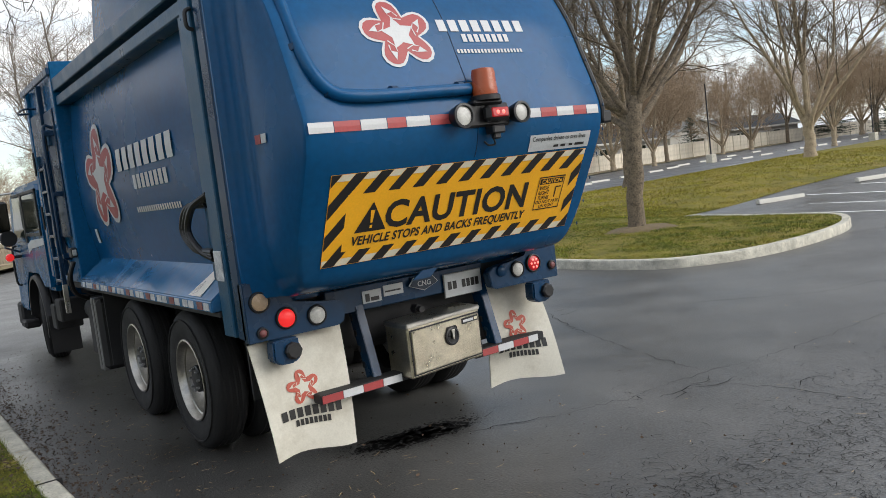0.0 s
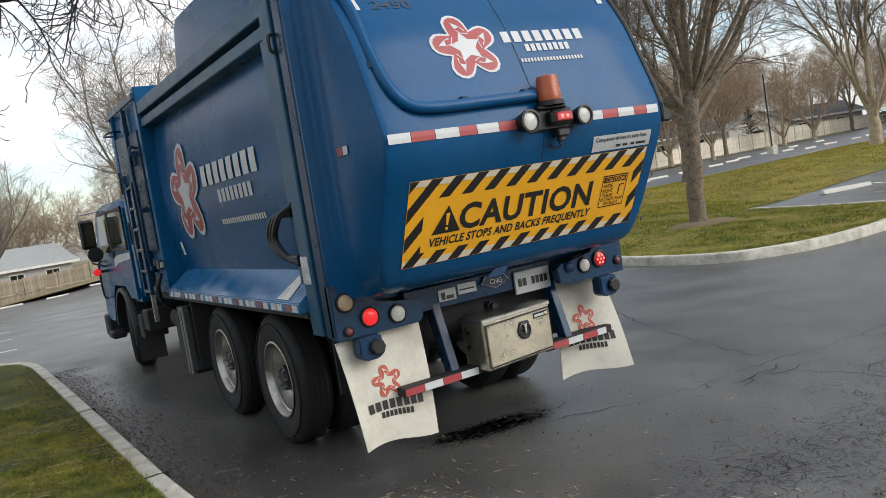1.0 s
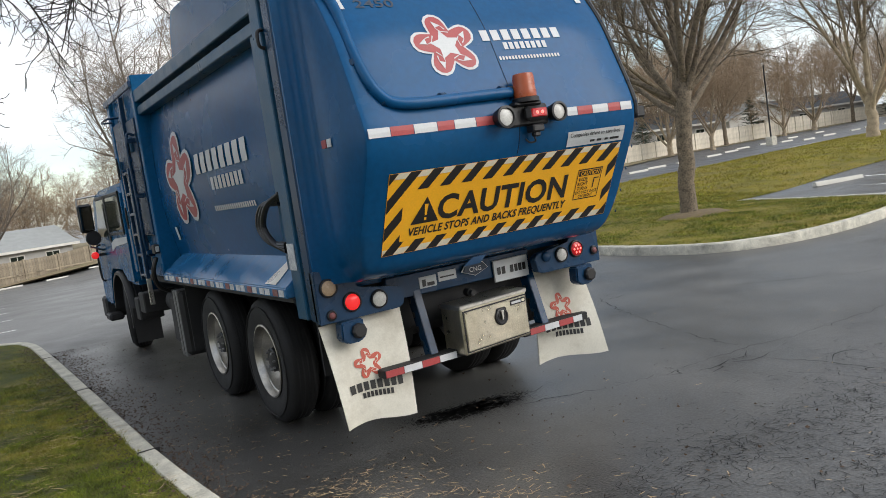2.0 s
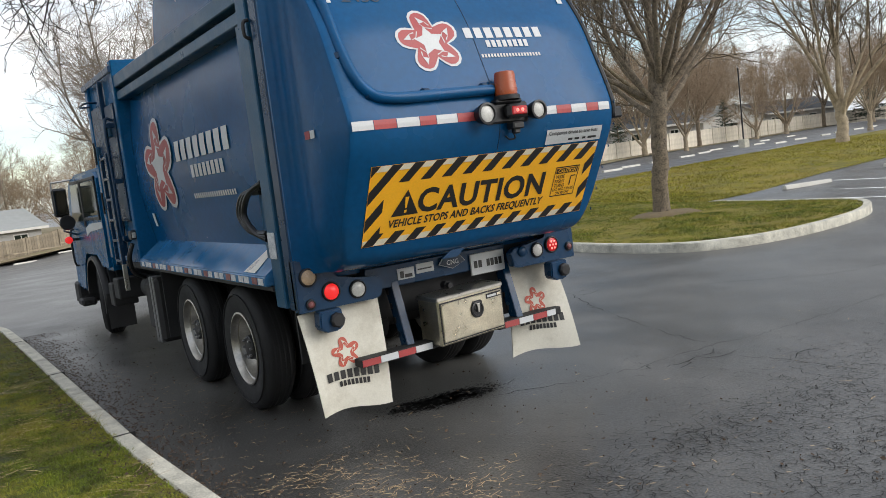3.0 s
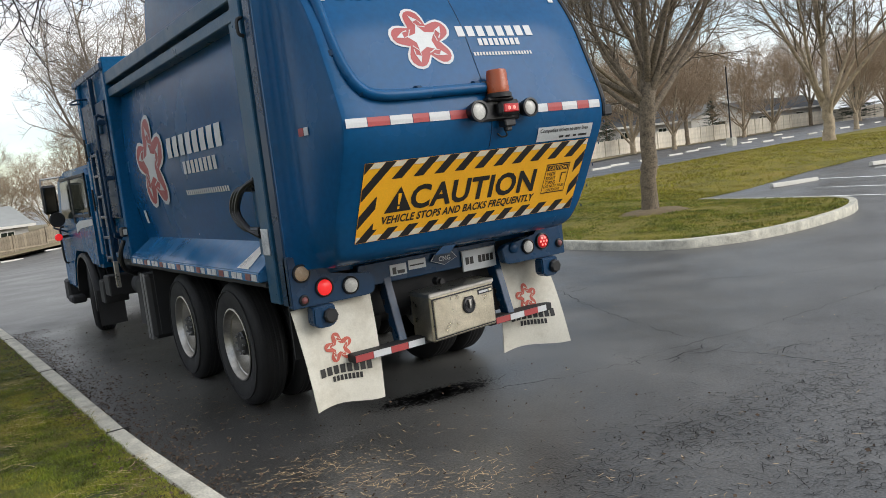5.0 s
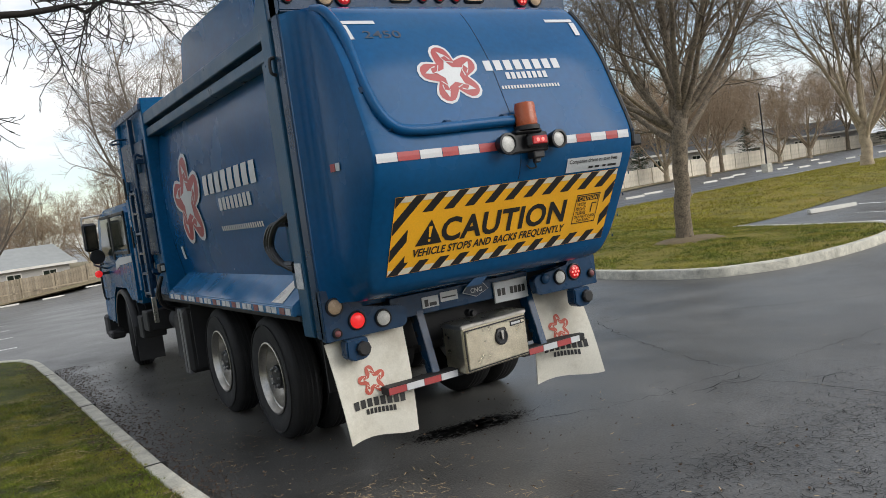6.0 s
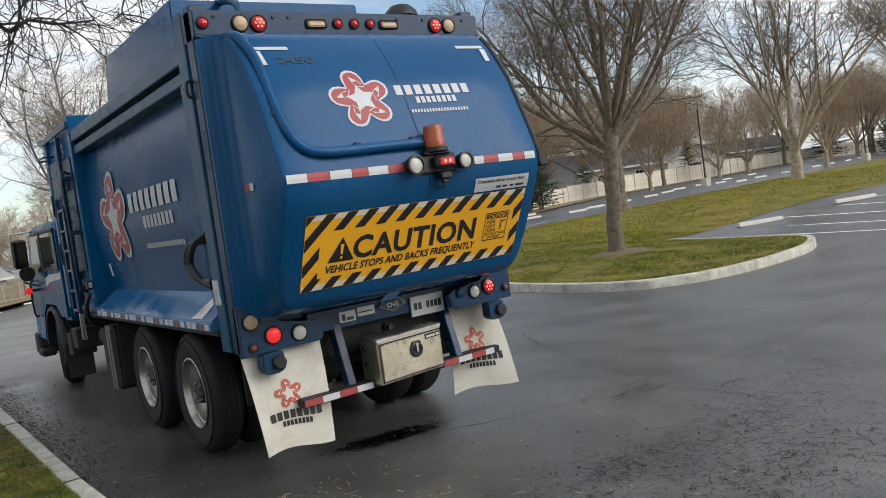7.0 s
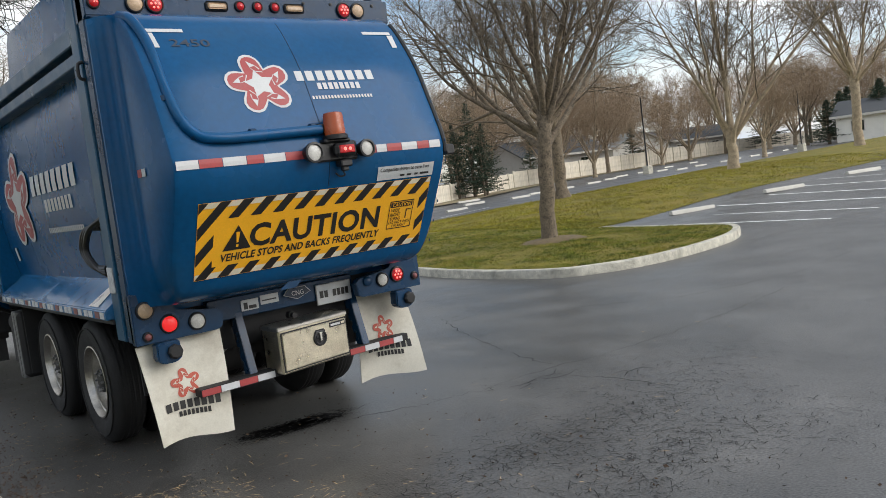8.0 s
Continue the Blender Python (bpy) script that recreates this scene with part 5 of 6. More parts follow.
for a, b in ((0.3, 0.33), (0.342, 0.372), (0.42, 0.448), (0.458, 0.486), (0.496, 0.524), (0.534, 0.562)):
    tpart("plate_bar", boxes((a, b, 0.1145, 0.1175, 0.995, 1.05)), BLACK_DECAL, plate)
tpart("coupling", lathe([(0, 0.03), (0.06, 0.03), (0.06, 0.022), (0.1, 0.022)], (0, -1, 0), (0.02, 0.14, 0.92), 14), CHASSIS, label="dark steel air coupling", smooth=True)


# ---- parking ----
def stall_line(x0, y0, x1, y1, w=0.13):
    d = Vector((x1 - x0, y1 - y0)).normalized()
    n = Vector((-d.y, d.x)) * w / 2
    bm = bmesh.new()
    k = 10
    rows = []
    for i in range(k + 1):
        x, y = x0 + (x1 - x0) * i / k, y0 + (y1 - y0) * i / k
        rows.append((bm.verts.new((x + n.x, y + n.y, lot(x + n.x, y + n.y) + 0.006)), bm.verts.new((x - n.x, y - n.y, lot(x - n.x, y - n.y) + 0.006))))
    for a, b in zip(rows, rows[1:]):
        bm.faces.new((a[0], a[1], b[1], b[0]))
    return tagged(mesh_object("parking_line", bm, PAINT), "worn white painted parking line on the asphalt", "road marking", "parking lines", "structure")


for a in ((14.2, 8.7, 14.1, 2.9), (16.5, 8.3, 15.97, 2.77), (18.35, 8.4, 18.0, 3.2), (20.5, 8.0, 19.85, 3.0), (22.6, 8.2, 22.0, 3.2), (24.9, 8.7, 24.4, 3.6), (27.2, 8.9, 26.7, 4.0)):
    stall_line(*a)
for y in (13.25, 15.75, 18.3, 20.9):
    stall_line(-7.5, y - 0.1, -2.3 + (y - 13) * 0.03, y)


def wheel_stop(x0, y0, x1, y1, label="white concrete wheel stop on the asphalt"):
    c = Vector(((x0 + x1) / 2, (y0 + y1) / 2, 0))
    c.z = lot(c.x, c.y)
    ln = math.hypot(x1 - x0, y1 - y0) / 2
    bm = prism([(-0.09, 0), (-0.065, 0.1), (-0.045, 0.115), (0.045, 0.115), (0.065, 0.1), (0.09, 0)], "x", -ln, ln, 0.008)
    ob = tagged(mesh_object("wheel_stop", bm, STOPS), label, "wheel stop", "wheel stops")
    ob.matrix_world = Matrix.Translation(c) @ Matrix.Rotation(math.atan2(y1 - y0, x1 - x0), 4, "Z")
    return ob


for a in ((16.6, 8.75, 18.1, 8.35), (20.9, 8.35, 22.5, 7.95), (26.0, 8.2, 27.7, 7.85), (32, 8.6, 33.8, 8.3)):
    wheel_stop(*a)
first = wheel_stop(30, 34.5, 31.83, 34.5, "far white wheel stop along the road")
for x, y, a in ((23.4, 26.6, 0.3), (27.6, 30.1, 0.2), (30.2, 29.0, 0.2), (33.2, 30.5, 0.15), (36.4, 31.2, 0.2), (40.7, 32.6, 0.2), (44.6, 34.4, 0.2), (48.6, 36.6, 0.15), (52.4, 37.4, 0.1), (51.9, 35.2, 0.2), (50.3, 32.2, 0.2),
                (54.5, 33.4, 0.1), (58.8, 34.0, 0.2), (62.6, 35.2, 0.2), (66.5, 35.8, 0.1), (70.2, 36.6, 0.15), (74.4, 37.2, 0.2), (79, 38.4, 0.1), (84, 39.2, 0.2), (60, 40.5, 0.2), (66, 42, 0.2)):
    copy_thing(first, Matrix.Translation((x, y, lot(x, y))) @ Matrix.Rotation(a, 4, "Z"))
for x, y in ((0.2, 64.5), (3.6, 66), (7.0, 67.5), (-3.5, 63)):
    copy_thing(first, Matrix.Translation((x, y, lot(x, y))) @ Matrix.Rotation(0.4, 4, "Z"))
for a in ((20.4, 24.2, 23.9, 24.7), (28.4, 23.75, 31.6, 24.3), (40, 26.4, 44, 27.0)):
    stall_line(*a, w=0.14)


# ---- trees ----
class Wood:
    """Tapered limbs gathered into one mesh."""

    def __init__(self):
        self.v, self.f = [], []

    def limb(self, pts, radii, n):
        rings = []
        u = None
        for i, p in enumerate(pts):
            d = (pts[min(i + 1, len(pts) - 1)] - pts[max(i - 1, 0)])
            if d.length < 1e-6:
                d = Vector((0, 0, 1))
            d.normalize()
            if u is None:
                u, w = frame_of(d)
            else:
                u = (u - d * u.dot(d)).normalized(); w = d.cross(u)
            s = len(self.v)
            for k in range(n):
                a = 2 * math.pi * k / n
                self.v.append(p + (u * math.cos(a) + w * math.sin(a)) * radii[i])
            rings.append(s)
        for a, b in zip(rings, rings[1:]):
            for k in range(n):
                self.f.append((a + k, a + (k + 1) % n, b + (k + 1) % n, b + k))

    def make(self, name, material, parent, label=""):
        me = bpy.data.meshes.new(name)
        me.from_pydata([tuple(p) for p in self.v], [], self.f)
        for p in me.polygons:
            p.use_smooth = True
        me.materials.append(material)
        ob = new(name, me)
        ob.parent = parent
        if label:
            ob["label"] = label
        return ob


def wander(rng, p, d, length, r0, r1, steps, bend, up):
    pts, rad = [p.copy()], [r0]
    d = d.normalized()
    for i in range(steps):
        d = (d + Vector((rng.gauss(0, bend), rng.gauss(0, bend), rng.gauss(0, bend) + up))).normalized()
        p = p + d * (length / steps)
        pts.append(p.copy())
        rad.append(r0 + (r1 - r0) * (i + 1) / steps)
    return pts, rad


def branch_out(wood, rng, pts, rad, level, spec, thin=0.0018, steps=4):
    """Side shoots along a limb; spec: a row for each level of count, length, angle, bend, lift, sides."""
    if level >= len(spec):
        return
    count, length, angle, bend, up, sides = spec[level]
    for i in range(count):
        t = 0.22 + 0.78 * (i + rng.random()) / count
        q = min(len(pts) - 2, int(t * (len(pts) - 1)))
        s = t * (len(pts) - 1) - q
        p = pts[q].lerp(pts[q + 1], min(1, s))
        r = rad[q] + (rad[q + 1] - rad[q]) * min(1, s)
        d = (pts[q + 1] - pts[q]).normalized()
        u, w = frame_of(d)
        a = rng.uniform(0, 2 * math.pi)
        ang = radians(angle) * rng.uniform(0.7, 1.25)
        nd = d * math.cos(ang) + (u * math.cos(a) + w * math.sin(a)) * math.sin(ang)
        ln = length * rng.uniform(0.6, 1.2) * (1.15 - 0.55 * t)
        r0 = max(thin, min(r * 0.72, 0.012 * ln + 0.002))
        cp, cr = wander(rng, p, nd, ln, r0, max(thin, r0 * 0.35), steps if level < 2 else steps - 1, bend, up)
        wood.limb(cp, cr, sides)
        branch_out(wood, rng, cp, cr, level + 1, spec, thin, steps)


def bare_tree(name, seed, fork, trunk_r, limbs, limb_len, spread, spec, bark, twig, label, lean=(0, 0), low=0, group="", flare=1.35, thin=0.0018):
    rng = random.Random(seed)
    root = tagged(empty(name, 0, 0), label, "tree", group)
    trunk = Wood()
    pts = [Vector((0, 0, -0.15)), Vector((0, 0, 0.05)), Vector((0.01, 0, 0.3))]
    rad = [trunk_r * flare, trunk_r * flare * 0.9, trunk_r * 1.02]
    for i in range(1, 7):
        t = i / 6
        pts.append(Vector((lean[0] * t + rng.gauss(0, 0.02), lean[1] * t + rng.gauss(0, 0.02), 0.3 + (fork - 0.3) * t)))
        rad.append(trunk_r * (1 - 0.1 * t))
    top = pts[-1]
    lead, lr = wander(rng, top, Vector((lean[0] * 0.1, lean[1] * 0.1, 1)), limb_len * 1.05, trunk_r * 0.62, 0.02, 9, 0.07, 0.05)
    trunk.limb(pts + lead[1:], rad + lr[1:], 12)
    crown = Wood()
    branch_out(crown, rng, lead, lr, 0, spec, thin)
    for i in range(limbs):
        a = 2 * math.pi * (i + rng.uniform(-0.25, 0.25)) / limbs
        h = rng.uniform(0.0, 1.0)
        base = top + Vector((0, 0, -0.45 + 0.75 * h))
        sp = radians(spread * rng.uniform(0.6, 1.2))
        if i < low:
            base = top + Vector((0, 0, -0.4 + rng.uniform(-0.3, 0.1)))
            sp = radians(spread * 1.2)
        d = Vector((math.cos(a) * math.sin(sp), math.sin(a) * math.sin(sp), math.cos(sp)))
        lp, rr = wander(rng, base, d, limb_len * rng.uniform(0.75, 1.1), trunk_r * rng.uniform(0.34, 0.5), 0.012, 9, 0.1, 0.07)
        trunk.limb(lp, rr, 8)
        branch_out(crown, rng, lp, rr, 0, spec, thin)
    trunk.make("trunk", bark, root)
    crown.make("crown", twig, root, "bare leafless twigs")
    return root


def place(ob, x, y, z, turn=0.0, s=1.0):
    ob.matrix_basis = Matrix.Translation((x, y, z)) @ Matrix.Rotation(turn, 4, "Z") @ Matrix.Diagonal((s, s, s, 1))
    return ob


NEAR_SPEC = [(8, 2.3, 42, 0.13, 0.05, 5), (7, 1.15, 44, 0.16, 0.05, 4), (6, 0.6, 44, 0.18, 0.03, 3), (3, 0.3, 42, 0.16, 0.02, 3)]
MID_SPEC = [(9, 2.4, 40, 0.12, 0.06, 4), (7, 1.25, 42, 0.14, 0.05, 3), (6, 0.65, 42, 0.16, 0.03, 3)]
FAR_SPEC = [(9, 2.6, 42, 0.13, 0.05, 3), (7, 1.4, 45, 0.15, 0.04, 3), (6, 0.8, 45, 0.15, 0.02, 3)]

t1 = bare_tree("tree", 11, 2.6, 0.172, 13, 5.2, 50, NEAR_SPEC, BARK, BARK, "bare grey-brown tree with spreading limbs on the grass island", low=6, lean=(-0.02, -0.24), thin=0.0017, group="lot trees", flare=1.25)
place(t1, 10.0, 7.1, bank(10.0, 7.1), 0.0)
t2 = bare_tree("tree", 5, 1.15, 0.19, 8, 6.6, 34, MID_SPEC, BARK_PALE, BARK, "bare pale-barked tree forking low on the grass bank", group="lot trees", thin=0.006)
place(t2, 33.1, 17.0, bank(33.1, 17.0) - 0.02, 1.2, 1.35)
t3 = bare_tree("tree", 8, 3.2, 0.22, 9, 6.6, 45, MID_SPEC, BARK_PALE, BARK, "tall bare tree with a thick pale trunk on the bank", group="lot trees", thin=0.006)
place(t3, 51.0, 19.2, bank(51.0, 19.2) - 0.02, 0.2, 1.35)
t4 = bare_tree("tree", 21, 2.4, 0.2, 8, 6.2, 40, MID_SPEC, BARK, BARK, "bare pale tree with roots spreading in the grass", group="lot trees", thin=0.006, flare=1.7)
place(t4, 22.7, 18.6, bank(22.7, 18.6) - 0.02, 2.2, 1.25)

protos = [bare_tree("tree", 30 + k, (1.6, 2.6, 1.0)[k], 0.22, 8, 6.5, (42, 36, 50)[k], FAR_SPEC, (BARK_PALE, BARK, BARK_PALE)[k], TWIGS_FAR, "distant bare brown tree behind the fence", group="distant trees", thin=0.008) for k in range(3)]
rt = random.Random(9)
spots = [(38, 43.5, 0.9), (44, 47, 0.8), (51, 46, 1.1), (54, 44, 0.95), (63, 50, 1.2), (72, 50, 0.8), (60, 31, 0.95), (48, 62, 1.3), (60, 66, 1.3), (66, 60, 1.3), (74, 70, 1.5), (84, 66, 1.4), (92, 74, 1.5), (100, 60, 1.3), (80, 52, 1.0), (104, 72, 1.6),
         (112, 54, 1.3), (94, 50, 1.1), (120, 64, 1.6), (88, 42, 1.2), (105, 42, 1.3), (120, 44, 1.5), (70, 84, 1.7), (84, 90, 1.8), (56, 78, 1.6), (46, 74, 1.5),
         (96, 82, 1.8), (110, 86, 1.9), (124, 78, 1.8), (130, 56, 1.6), (112, 34, 1.3), (124, 34, 1.5), (96, 30, 1.1), (140, 66, 1.9), (66, 70, 1.5), (104, 52, 1.2), (132, 42, 1.5), (0.5, 84, 1.0), (5, 88, 1.1), (9, 82, 0.95), (14, 92, 1.3), (-5, 92, 1.2), (3, 100, 1.3), (18, 84, 1.1)]
for i, (x, y, s) in enumerate(spots):
    m = Matrix.Translation((x, y, lot(x, y) + 0.03)) @ Matrix.Rotation(rt.uniform(0, 6.28), 4, "Z") @ Matrix.Diagonal((s, s, s, 1))
    if i < 3:
        protos[i].matrix_basis = m
    else:
        copy_thing(protos[i % 3], m)
# the tree beyond the cab and its neighbour
tl = bare_tree("tree", 47, 2.6, 0.17, 11, 6.6, 40, NEAR_SPEC[:3], BARK_GREY, BARK_GREY, "bare grey tree standing beyond the truck's cab", group="lot trees", thin=0.0042)
place(tl, 5.2, 33.0, lot(5.2, 33.0), 0.5, 1.15)
copy_thing(tl, Matrix.Translation((9.5, 42.0, lot(9.5, 42.0))) @ Matrix.Rotation(2.0, 4, "Z") @ Matrix.Diagonal((1.2, 1.2, 1.2, 1)))
copy_thing(tl, Matrix.Translation((-1.6, 47.0, lot(-1.6, 47.0))) @ Matrix.Rotation(4.0, 4, "Z") @ Matrix.Diagonal((0.9, 0.9, 0.8, 1)))


def conifer(name, seed, height, width, label, dense=1.0):
    rng = random.Random(seed)
    root = tagged(empty(name, 0, 0), label, "conifer", "conifers")
    trunk = Wood()
    trunk.limb([Vector((0, 0, -0.1)), Vector((0.02, 0, height * 0.5)), Vector((0, 0.02, height))], [0.16, 0.09, 0.02], 8)
    v, f = [], []
    n = int(190 * dense)
    for i in range(n):
        t = (i / n) ** 0.9
        z = height * (0.08 + 0.9 * t)
        ln = width * (1.02 - t) * rng.uniform(0.65, 1.12)
        a = rng.uniform(0, 6.283)
        d = Vector((math.cos(a), math.sin(a), -0.18 + 0.5 * t))
        p0 = Vector((0, 0, z))
        pts, rad = wander(rng, p0, d, ln, 0.022, 0.006, 4, 0.07, 0.05)
        trunk.limb(pts, rad, 3)
        for k in range(int(10 + ln * 16)):
            s = rng.uniform(0.15, 1.0) * (len(pts) - 1)
            q = min(len(pts) - 2, int(s))
            c = pts[q].lerp(pts[q + 1], s - q)
            e = Vector((rng.gauss(0, 1), rng.gauss(0, 1), rng.gauss(-0.1, 0.6))).normalized() * rng.uniform(0.12, 0.3)
            w = Vector((rng.gauss(0, 1), rng.gauss(0, 1), rng.gauss(0, 1))).normalized() * 0.045
            b = len(v)
            v += [c - w, c + w, c + e]
            f.append((b, b + 1, b + 2))
    trunk.make("trunk", BARK, root)
    me = bpy.data.meshes.new("crown")
    me.from_pydata([tuple(p) for p in v], [], f)
    me.materials.append(NEEDLES)
    ob = new("crown", me)
    ob.parent = root
    ob["label"] = "dark green needled boughs"
    return root


c1 = conifer("conifer", 3, 7.5, 2.7, "dark green spruce before the far fence")
place(c1, 35.9, 39.6, lot(35.9, 39.6), 0.0, 0.92)
for x, y, s in ((34.9, 40.2, 0.8), (37.1, 39.6, 0.78), (36.2, 38.9, 0.6), (86, 33, 0.9), (91, 35, 1.0), (97, 33.5, 1.0), (103, 35, 1.1), (110, 36, 1.1), (118, 37, 1.2), (128, 39, 1.2), (106, 57, 1.0), (88, 38, 0.9), (94, 40, 1.0), (100, 39, 1.1), (108, 42, 1.0), (58, 56, 0.7), (50, 58, 0.8), (82, 36.5, 0.75), (-2.5, 86, 0.9), (76, 57, 0.8)):
    copy_thing(c1, Matrix.Translation((x, y, lot(x, y))) @ Matrix.Rotation(x, 4, "Z") @ Matrix.Diagonal((s * 1.7, s * 1.7, s * 0.9, 1) if x > 80 else (s, s, s, 1)))

# unseen trees added round the lot behind the camera, to darken paint reflections and gutter
for x, y, s in ((-13, -3.5, 1.1), (-11.5, 2.0, 0.8), (-12, 8, 0.75), (-19, 4.5, 0.9), (-8.5, -9, 1.3), (-16, -2, 1.3), (-4, -17, 1.4), (3, -20, 1.5), (10, -17, 1.3), (18, -16, 1.4), (26, -12, 1.4)):
    z = left_turf(x, y) if inside(LEFT_POLY, x, y) else lot(x, y)
    copy_thing(c1, Matrix.Translation((x, y, z)) @ Matrix.Rotation(x * 3, 4, "Z") @ Matrix.Diagonal((s * 1.1, s * 1.1, s, 1)))


# a planted strip added out of view farther along, to darken the truck's side by reflection
STRIP = [(-16, 19), (-5.5, 20), (-5.0, 26), (-5.5, 40), (-18, 40)]
filled("verge_3", STRIP, lambda x, y: lot(x, y) + 0.09, TURF, 2.0, "added lawn strip with trees, out of view farther along the car park")
for x, y, s in ((-7.2, 22.5, 0.7), (-8.6, 26.5, 0.9), (-7.0, 31.0, 0.8), (-11.5, 29.5, 1.0), (-12.5, 36.5, 1.1), (-8.4, 37.5, 0.85)):
    copy_thing(tl, Matrix.Translation((x, y, lot(x, y) + 0.09)) @ Matrix.Rotation(x * 2, 4, "Z") @ Matrix.Diagonal((s, s, s * 0.85, 1)))
copy_thing(c1, Matrix.Translation((-10.2, 33.5, lot(-10.2, 33.5) + 0.09)) @ Matrix.Diagonal((0.7, 0.7, 0.55, 1)))


# the tree that reaches over from the verge: trunk out of sight, limbs hanging in
def overhang():
    rng = random.Random(77)
    root = tagged(empty("tree", -4.9, 3.2), "dark bare tree on the verge reaching over the kerb", "tree", "lot trees")
    trunk, crown = Wood(), Wood()
    o = Vector((-4.9, 3.2, 0))
    trunk.limb([Vector(p) for p in ((0, 0, 0.0), (0.02, 0, 0.3), (0.05, 0.02, 1.6), (0.1, 0.0, 3.0), (0.2, 0, 4.4), (0.3, 0.1, 6.5), (0.3, 0.2, 9))], [0.3, 0.24, 0.2, 0.18, 0.15, 0.1, 0.03], 12)
    ways = [[(0.1, 0, 3.2), (1.4, 0.1, 3.9), (2.6, 0.2, 4.0), (3.3, 0.2, 4.1), (3.9, 0.3, 4.15)],
            [(0.2, 0, 4.0), (1.6, 0.6, 4.9), (3.0, 0.8, 4.75), (3.9, 0.8, 4.55), (4.6, 0.9, 4.7)],
            [(0.2, 0, 4.5), (1.6, -0.4, 5.3), (2.8, -0.4, 5.0), (3.6, -0.4, 4.7), (4.2, -0.4, 4.5)],
            [(0.2, 0, 4.9), (2.2, 1.6, 6.4), (3.9, 2.2, 6.2), (5.2, 2.4, 5.6), (6.0, 2.5, 5.2)],
            [(0.25, 0.1, 5.4), (1.0, 2.8, 7.4), (2.2, 4.5, 7.4), (3.4, 5.5, 6.9)],
            [(0.2, 0, 4.2), (1.4, -0.2, 5.0), (2.6, -0.9, 4.9), (3.5, -1.2, 4.75), (4.3, -1.2, 4.6)],
            [(0.2, 0, 5.0), (1.2, 0.6, 5.9), (2.4, 1.2, 5.7), (3.4, 1.5, 5.3)],
            [(0.2, 0, 3.7), (1.2, -1.0, 4.6), (2.3, -1.3, 4.5), (3.2, -1.3, 4.2)]]
    spec = [(10, 1.3, 55, 0.2, -0.06, 5), (6, 0.7, 50, 0.22, -0.03, 4), (4, 0.24, 50, 0.2, 0.03, 3)]
    for w in ways:
        pts = smooth_line(w, 4)
        pts = [p + Vector((rng.gauss(0, 0.03), rng.gauss(0, 0.03), rng.gauss(0, 0.03))) for p in pts]
        rad = [0.055 + (0.008 - 0.055) * i / (len(pts) - 1) for i in range(len(pts))]
        trunk.limb(pts, rad, 7)
        branch_out(crown, rng, pts, rad, 0, spec, 0.0034, 7)
    trunk.make("trunk", BARK_DARK, root)
    crown.make("crown", BARK_DARK, root, "dark hanging twigs with buds")
    # a few needled sprigs caught among the twigs
    v, f = [], []
    for c in ((-1.0, 1.95, 3.66), (-0.95, 1.5, 3.63), (-1.15, 1.75, 3.74)):
        c = Vector(c) - o
        for k in range(70):
            e = Vector((rng.gauss(0, 1), rng.gauss(0, 1), rng.gauss(-0.5, 0.7))).normalized() * rng.uniform(0.07, 0.15)
            w = Vector((rng.gauss(0, 1), rng.gauss(0, 1), rng.gauss(0, 1))).normalized() * 0.0035
            b = len(v)
            s = c + e * 0.1 + Vector((0, 0, rng.uniform(-0.05, 0.05)))
            v += [s - w, s + w, s + e]
            f.append((b, b + 1, b + 2))
    me = bpy.data.meshes.new("needles")
    me.from_pydata([tuple(p) for p in v], [], f)
    me.materials.append(NEEDLES)
    ob = new("needles", me)
    ob.parent = root
    ob["label"] = "tufts of dark green needles"
    stem = Wood()
    pp = smooth_line([(3.9, -0.4, 4.6), (4.0, -0.8, 4.2), (3.8, -1.3, 3.8), (3.92, -1.5, 3.66)], 4)
    stem.limb(pp, [0.01 - 0.0004 * i for i in range(len(pp))], 4)
    pp = smooth_line([(3.8, -1.3, 3.8), (3.85, -1.6, 3.7), (3.94, -1.72, 3.62)], 4)
    stem.limb(pp, [0.006] * len(pp), 4)
    stem.make("stem", BARK_DARK, root)


overhang()


# ---- fence ----
def fence_run(x0, y0, x1, y1, height, material, label, rail_material=None):
    ln = math.hypot(x1 - x0, y1 - y0)
    d = Vector(((x1 - x0) / ln, (y1 - y0) / ln, 0))
    root = tagged(empty("fence", x0, y0, lot(x0, y0)), label, "fence", "fence runs")
    root.rotation_euler = (0, 0, math.atan2(d.y, d.x))
    z0 = lot(x0, y0)
    step_w = 0.24
    board = bmesh.new()
    box(board, 0, step_w - 0.012, -0.012, 0.012, 0, height, 0.004)
    me = bpy.data.meshes.new("board")
    board.to_mesh(me); board.free()
    me.materials.append(material)
    rng = random.Random(int(x0 * 10))
    k = 0
    while k * step_w < ln:
        s = k * step_w
        p = Vector((x0, y0, 0)) + d * s
        ob = new("board", me)
        ob.parent = root
        ob.location = (s, rng.uniform(-0.008, 0.008), lot(p.x, p.y) - z0 + 0.06 + rng.uniform(-0.02, 0.02))
        k += 1
    s = 0.0
    while s < ln:
        p = Vector((x0, y0, 0)) + d * s
        zz = lot(p.x, p.y) - z0
        part("post", boxes((s - 0.06, s + 0.06, -0.1, 0.02, zz, zz + height + 0.14), bevel=0.01), material, root)
        if material is FENCE_OLD:
            part("rail", boxes((s + 0.06, min(s + 2.84, ln), -0.06, -0.02, zz + 0.62, zz + 0.74)), material, root)
        s += 2.9
    return root


FENCE_PTS = [(-16, 61.5), (-1, 68.2), (9, 72.4)]
